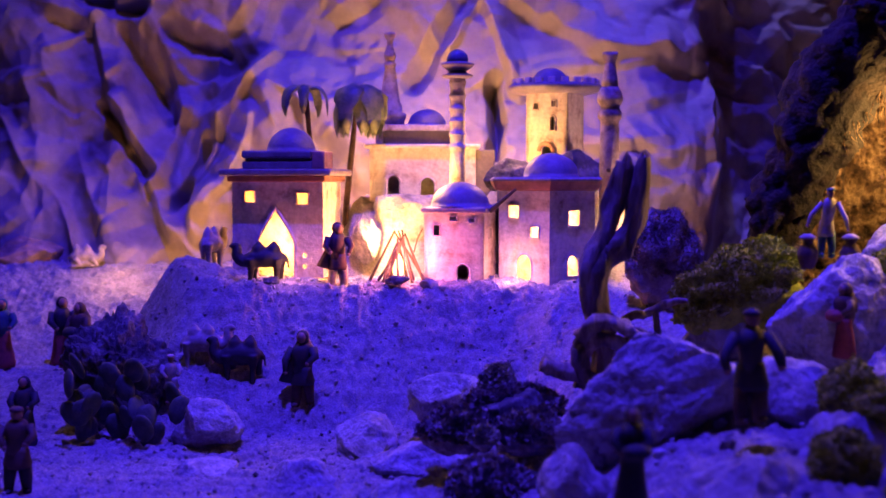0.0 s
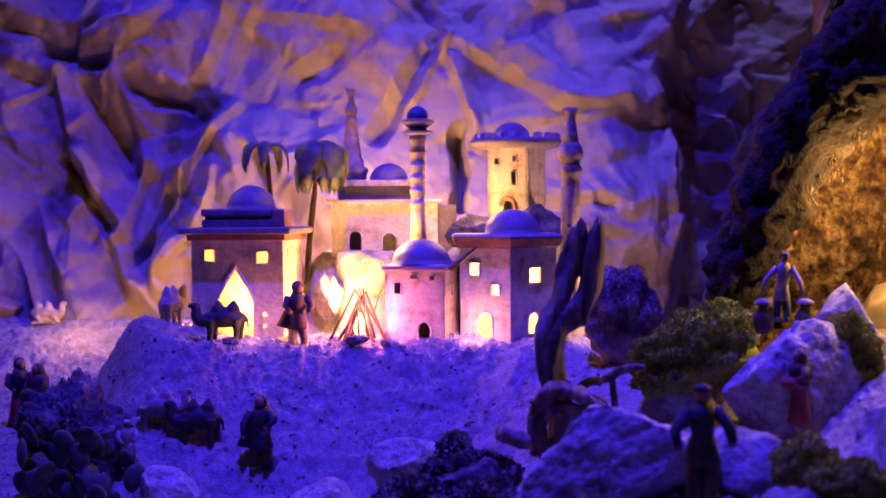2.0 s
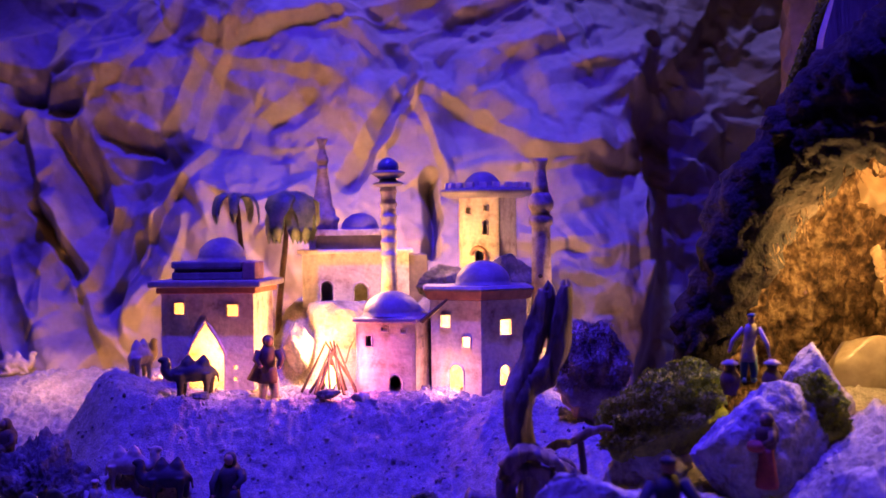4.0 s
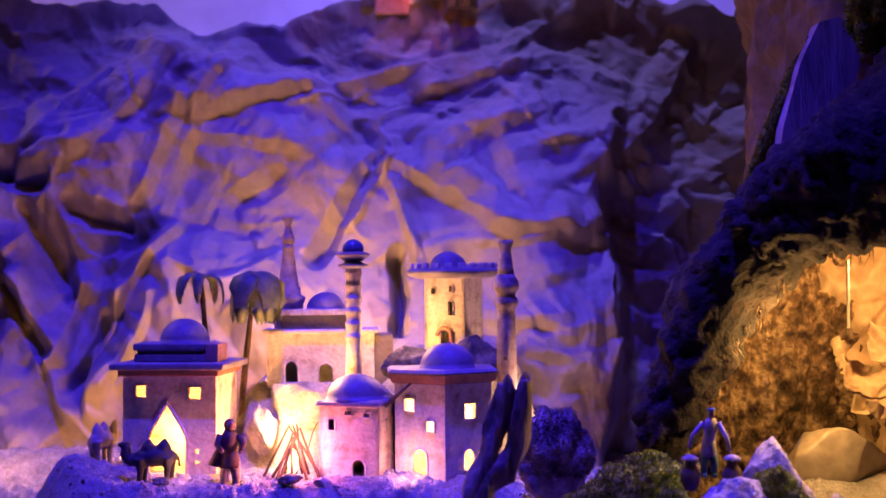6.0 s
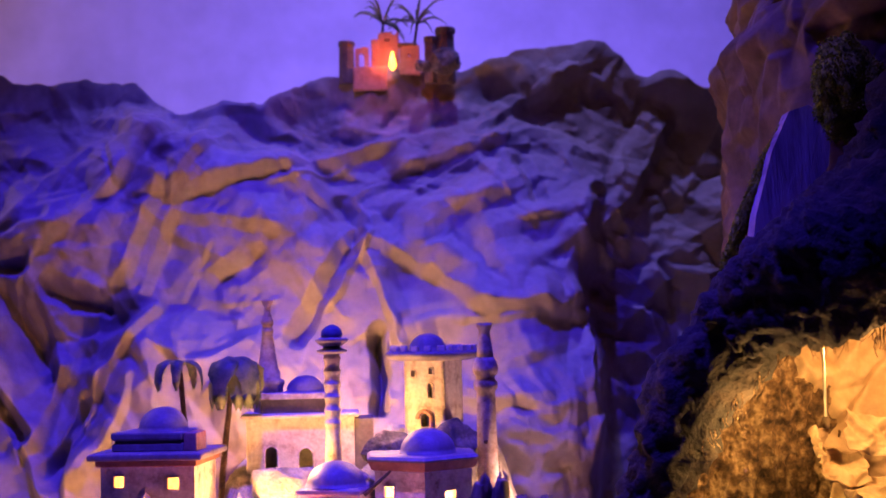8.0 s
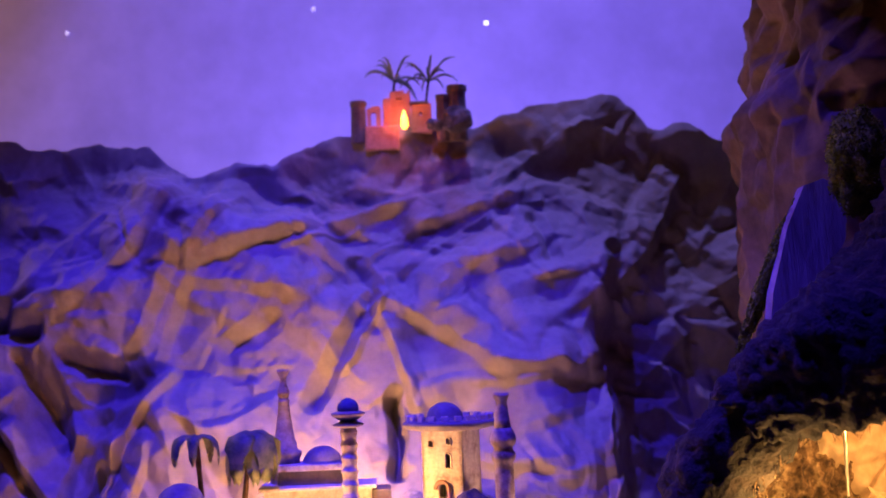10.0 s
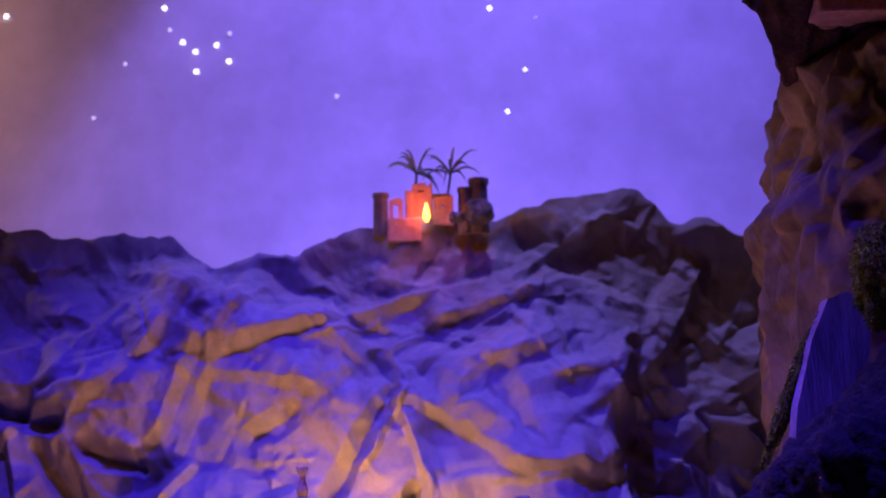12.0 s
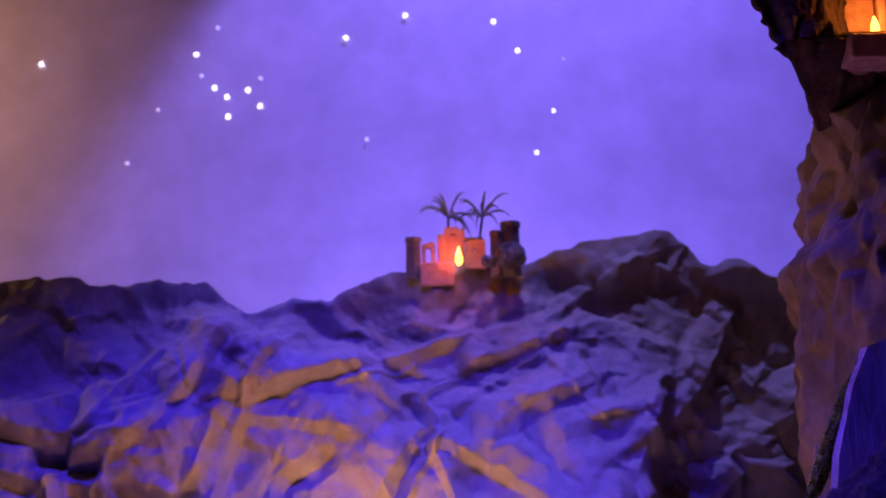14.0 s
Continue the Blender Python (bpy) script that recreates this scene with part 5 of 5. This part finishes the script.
bm = wall_panel([(-0.070, -0.16), (-0.030, -0.10), (0.02, -0.035), (0.062, 0.03), (0.075, 0.10), (0.040, 0.115), (0.010, 0.105), (-0.02, 0.05), (-0.052, -0.04), (-0.066, -0.11)], [], 0.02)
part("board", bm, PALEBARK, slab).matrix_basis = pose(0, -0.020, 0, -6, 0, 8)
tufts("moss_strip", (0.60, 1.625, 0.565), (0.010, 0.012, 0.115), 5000, 21, MOSS, "thin moss strip along the bark slab", "moss", upper=-1).matrix_basis = pose(0.608, 1.625, 0.565, 0, 24, 0)
tufts("moss_cushion", (0.735, 1.58, 0.715), (0.050, 0.035, 0.075), 9000, 22, MOSS, "dark moss hanging above the bark slab", "moss", upper=-1)
tufts("moss_cushion", (0.44, 1.53, 0.105), (0.030, 0.02, 0.025), 2500, 23, SCRUB, "dark dry tuft at the foot of the arch", "moss")
rock("stone", (0.645, 1.545, 0.105), (0.095, 0.04, 0.066), 71, surface("cream_stone", [(0.26, 0.20, 0.14), (0.42, 0.35, 0.26)], 12, 0.35, 0.2, 0.002, 90), "smooth cream stone leaning inside the hollow", turn=-8, sharp=0.10)


def scrap(place, size, seed, tilt, turn):
    su, sv = np.meshgrid(np.linspace(-0.5, 0.5, 28), np.linspace(-0.5, 0.5, 28))
    edge = 1 + 0.25 * soft2(np.arctan2(sv, su) * 2, su * 0, seed)
    ob = grid_mesh("dry_leaf", np.stack([su * size * edge, sv * size * 0.7 * edge, size * (0.16 * crumple(su, sv, 0.5, seed, 3) + 0.7 * su ** 2)], -1), KRAFT)
    solid = ob.modifiers.new("thickness", "SOLIDIFY")
    solid.thickness = 0.0008
    ob.matrix_basis = pose(*place, tilt, 10, turn)
    return tagged(ob, "curled brown dry leaf lying inside the lit hollow", "leaf", "dry leaves")


scrap((0.690, 1.55, 0.215), 0.070, 1, 60, 20)
scrap((0.725, 1.54, 0.180), 0.080, 2, 40, -30)
scrap((0.665, 1.56, 0.245), 0.050, 3, 75, 70)
scrap((0.735, 1.57, 0.250), 0.075, 4, 65, 10)
scrap((0.700, 1.52, 0.165), 0.060, 5, 30, 50)
rod = thing("rod", (0.676, 1.56, 0.272), 0, "thin pale rod with dark foot inside the hollow", "rod")
part("shaft", lathe(bmesh.new(), [(0.0022, 0), (0.0022, 0.095)], 8), CHROME, rod)
part("foot", lathe(bmesh.new(), [(0.005, -0.008), (0.005, 0.004), (0.003, 0.006)], 10), TWIG, rod, "dark foot")

# ---- lit niche high on the cliff ----
niche = thing("niche", (0.80, 1.83, 1.18), 0, "small orange-lit grotto high on the cliff", "grotto")
part("wall", box(bmesh.new(), -0.06, 0.02, -0.03, 0.10, 0.035, 0.12), REDWALL, niche)
part("post", box(bmesh.new(), 0.012, 0.0, -0.01, 0.024, 0.018, 0.12, 0.002), REDWALL, niche)
part("bulb", lathe(bmesh.new(), [(0.003, 0), (0.007, 0.008), (0.006, 0.018), (0.0015, 0.030)], 12), FLAME_GLOW, niche, "flame-shaped bulb", True).location = (-0.008, -0.03, 0.016)
part("sill", box(bmesh.new(), -0.06, -0.06, -0.03, 0.10, 0.02, 0.010, 0.004), REDWALL, niche)
gu, gz = np.meshgrid(np.linspace(0, 1, 60), np.linspace(1.06, 1.42, 110))
left_edge = np.interp(gz, [1.06, 1.11, 1.175, 1.26, 1.42], [0.76, 0.71, 0.648, 0.612, 0.59]) + 0.004 * soft2(gz * 60, gz * 0, 90)
right_edge = 0.762 + 0.004 * soft2(gz * 70, gz * 0, 91) + 0.25 * (gz < 1.19)
gx_ = left_edge + (right_edge - left_edge) * gu
grotto = grid_mesh("grotto_wall", np.stack([gx_, 1.80 + 0.05 * (gu - 0.4) ** 2 + 0.14 * (1 - ramp01(gz, 1.06, 1.19)) - 0.024 * crumple(gx_ * 1.6, gz * 0.8, 0.07, 92, 4), gz], -1), GROTTO)
grotto.modifiers.new("thickness", "SOLIDIFY").thickness = 0.012
tagged(grotto, "dark reddish-brown bark wall beside the lit grotto", "wall", "", "structure")

# ---- ruin on the ridge ----
ruin = thing("castle", (0.16, 2.69, 0.977), 0, "small ruined terracotta castle glowing red on the ridge", "castle")
part("keep", wall_panel([(-0.040, 0), (0.006, 0), (0.006, 0.098), (0.000, 0.098), (0.000, 0.092), (-0.008, 0.092), (-0.008, 0.099), (-0.040, 0.096)], [square(-0.020, 0.080, 0.014, 0.005), arch(-0.012, 0.03, 0.008, 0.02)], 0.03), REDWALL, ruin)
part("hall", wall_panel([(0.006, 0), (0.052, 0), (0.052, 0.066), (0.008, 0.062)], [square(0.028, 0.042, 0.006, 0.008), square(0.040, 0.020, 0.006, 0.006)], 0.03), REDWALL, ruin).location = (0, -0.012, 0)
part("roof_slab", box(bmesh.new(), 0.004, -0.016, 0.064, 0.046, 0.018, 0.070, 0.001), DARKWALL, ruin, "dark flat roof")
part("gate", wall_panel([(-0.092, 0), (-0.062, 0), (-0.062, 0.060), (-0.070, 0.064), (-0.092, 0.058)], [arch(-0.078, 0.016, 0.012, 0.034)], 0.012), REDWALL, ruin, "broken arched gate").location = (0, -0.005, 0)
part("wall", box(bmesh.new(), -0.056, 0.0, 0, -0.040, 0.012, 0.082, 0.002), REDWALL, ruin)
part("forecourt", box(bmesh.new(), -0.098, -0.030, -0.04, -0.022, -0.006, 0.014, 0.004), REDWALL, ruin, "glowing sloped forecourt")
for x, h, r in ((-0.112, 0.075, 0.017), (0.110, 0.105, 0.021), (0.078, 0.085, 0.015)):
    t = part("turret", lathe(bmesh.new(), [(r * 1.1, -0.02), (r, h * 0.5), (r * 0.95, h * 0.85), (r * 1.12, h * 0.9), (r * 1.1, h)], 9, wobble=0.12, seed=7), DARKWALL, ruin, "dark weathered turret")
    t.location = (x, 0.0, 0)
part("bulb", lathe(bmesh.new(), [(0.003, 0), (0.0085, 0.008), (0.007, 0.022), (0.0015, 0.042)], 12), FLAME_GLOW, ruin, "flame-shaped bulb", True).location = (-0.010, -0.034, 0.004)
rock("boulder", (0.262, 2.655, 1.0), (0.045, 0.03, 0.030), 81, DARKROCK, "dark boulder beside the ruin", turn=0)
rock("boulder", (0.215, 2.645, 0.985), (0.025, 0.02, 0.018), 82, DARKROCK, "small dark boulder before the ruin", turn=0)


def thin_palm(place, height, lean, seed):
    rng = random.Random(seed)
    ob = thing("palm_tree", place, 0, "thin dark palm with narrow feathery fronds above the ruin", "palm tree", "ridge palms")
    tip = Vector((lean, 0, height))
    part("trunk", tube(bmesh.new(), [(0, 0, 0), (lean * 0.4, 0, height * 0.5), tip], [0.004, 0.003, 0.003], 7), TWIG, ob)
    for k in range(13):
        a = 2 * math.pi * k / 13 + rng.uniform(-0.2, 0.2)
        L, rise = rng.uniform(0.045, 0.075), rng.uniform(0.0, 0.115)
        path = [tip + Vector((math.cos(a) * L * t, math.sin(a) * L * t * 0.7, rise * t - 0.055 * t ** 2.4)) for t in (0, 0.2, 0.4, 0.6, 0.8, 1.0)]
        part("frond", tube(bmesh.new(), path, [0.001, 0.0026, 0.0030, 0.0026, 0.0018, 0.0005], 5, k, 0.5), FROND, ob)


thin_palm((0.122, 2.73, 0.97), 0.134, 0.010, 3)
thin_palm((0.192, 2.73, 0.97), 0.132, 0.018, 6)

# ---- star bulbs on the sky cloth ----
STARS = [(-1.024, 1.728), (-0.573, 1.747), (-0.558, 1.681), (-0.52, 1.644), (-0.484, 1.615), (-0.481, 1.556), (-0.423, 1.634), (-0.386, 1.669), (-0.388, 1.585), (-0.134, 1.786),
         (0.043, 1.851), (0.303, 1.825), (0.371, 1.734), (0.505, 1.704), (0.469, 1.546), (0.414, 1.422), (-0.079, 1.476), (-0.684, 1.582), (-0.772, 1.424), (-0.511, 1.827)]
FAINT = glow("faint_star_bulb", (0.85, 0.75, 1.0), 0.6)
for k, (x, z) in enumerate(STARS):
    faint = k in (2, 7, 13, 16, 17, 18, 19)
    bm = ball(bmesh.new(), (0, 0, 0), (0.0068, 0.003, 0.0068) if not faint else (0.0055, 0.003, 0.0055), 2)
    ob = link_mesh("star_bulb", bm, FAINT if faint else STAR_GLOW)
    ob.location = (x, 3.3985 - 0.10 * (x / 2.3) ** 4, z)
    tagged(ob, "tiny white star bulb set in the sky cloth", "star bulb", "star bulbs")


# ---- grit and small stones strewn on the sand ----
def strewn(name, count, xs, ys, sizes, seed, material, label, category):
    rng = np.random.default_rng(seed)
    bm = bmesh.new()
    bmesh.ops.create_icosphere(bm, subdivisions=1, radius=1)
    unit = np.array([v.co[:] for v in bm.verts])
    tri = np.array([[v.index for v in f.verts] for f in bm.faces])
    bm.free()
    x, y = rng.uniform(*xs, count), rng.uniform(*ys, count)
    r = sizes[0] * (sizes[1] / sizes[0]) ** (rng.random(count) ** 2.2)
    z = ground_height(x, y) + 0.2 * r
    stretch = rng.uniform(0.6, 1.3, (count, 1, 3))
    verts = unit[None] * r[:, None, None] * stretch * rng.uniform(0.75, 1.15, (count, len(unit), 1)) + np.stack([x, y, z], -1)[:, None]
    faces = tri[None] + (np.arange(count) * len(unit))[:, None, None]
    me = bpy.data.meshes.new(name)
    me.from_pydata(verts.reshape(-1, 3).tolist(), [], faces.reshape(-1, 3).tolist())
    me.materials.append(material)
    return tagged(new(name, me), label, category, "", "stuff")


strewn("grit", 5200, (-0.62, 0.25), (1.25, 1.93), (0.0007, 0.0042), 3, SAND, "pale grit strewn over the sandy slope", "grit")
strewn("dark_grit", 500, (-0.62, 0.30), (1.25, 1.90), (0.0007, 0.0040), 4, DARKROCK, "dark specks of gravel on the sand", "grit")
strewn("gravel", 300, (-0.35, 0.28), (1.84, 1.93), (0.0012, 0.0060), 5, STONE, "small stones along the village edge", "gravel")
strewn("edge_gravel", 900, (0.05, 0.55), (0.92, 1.45), (0.001, 0.008), 6, STONE, "loose stones among the boulders", "gravel")
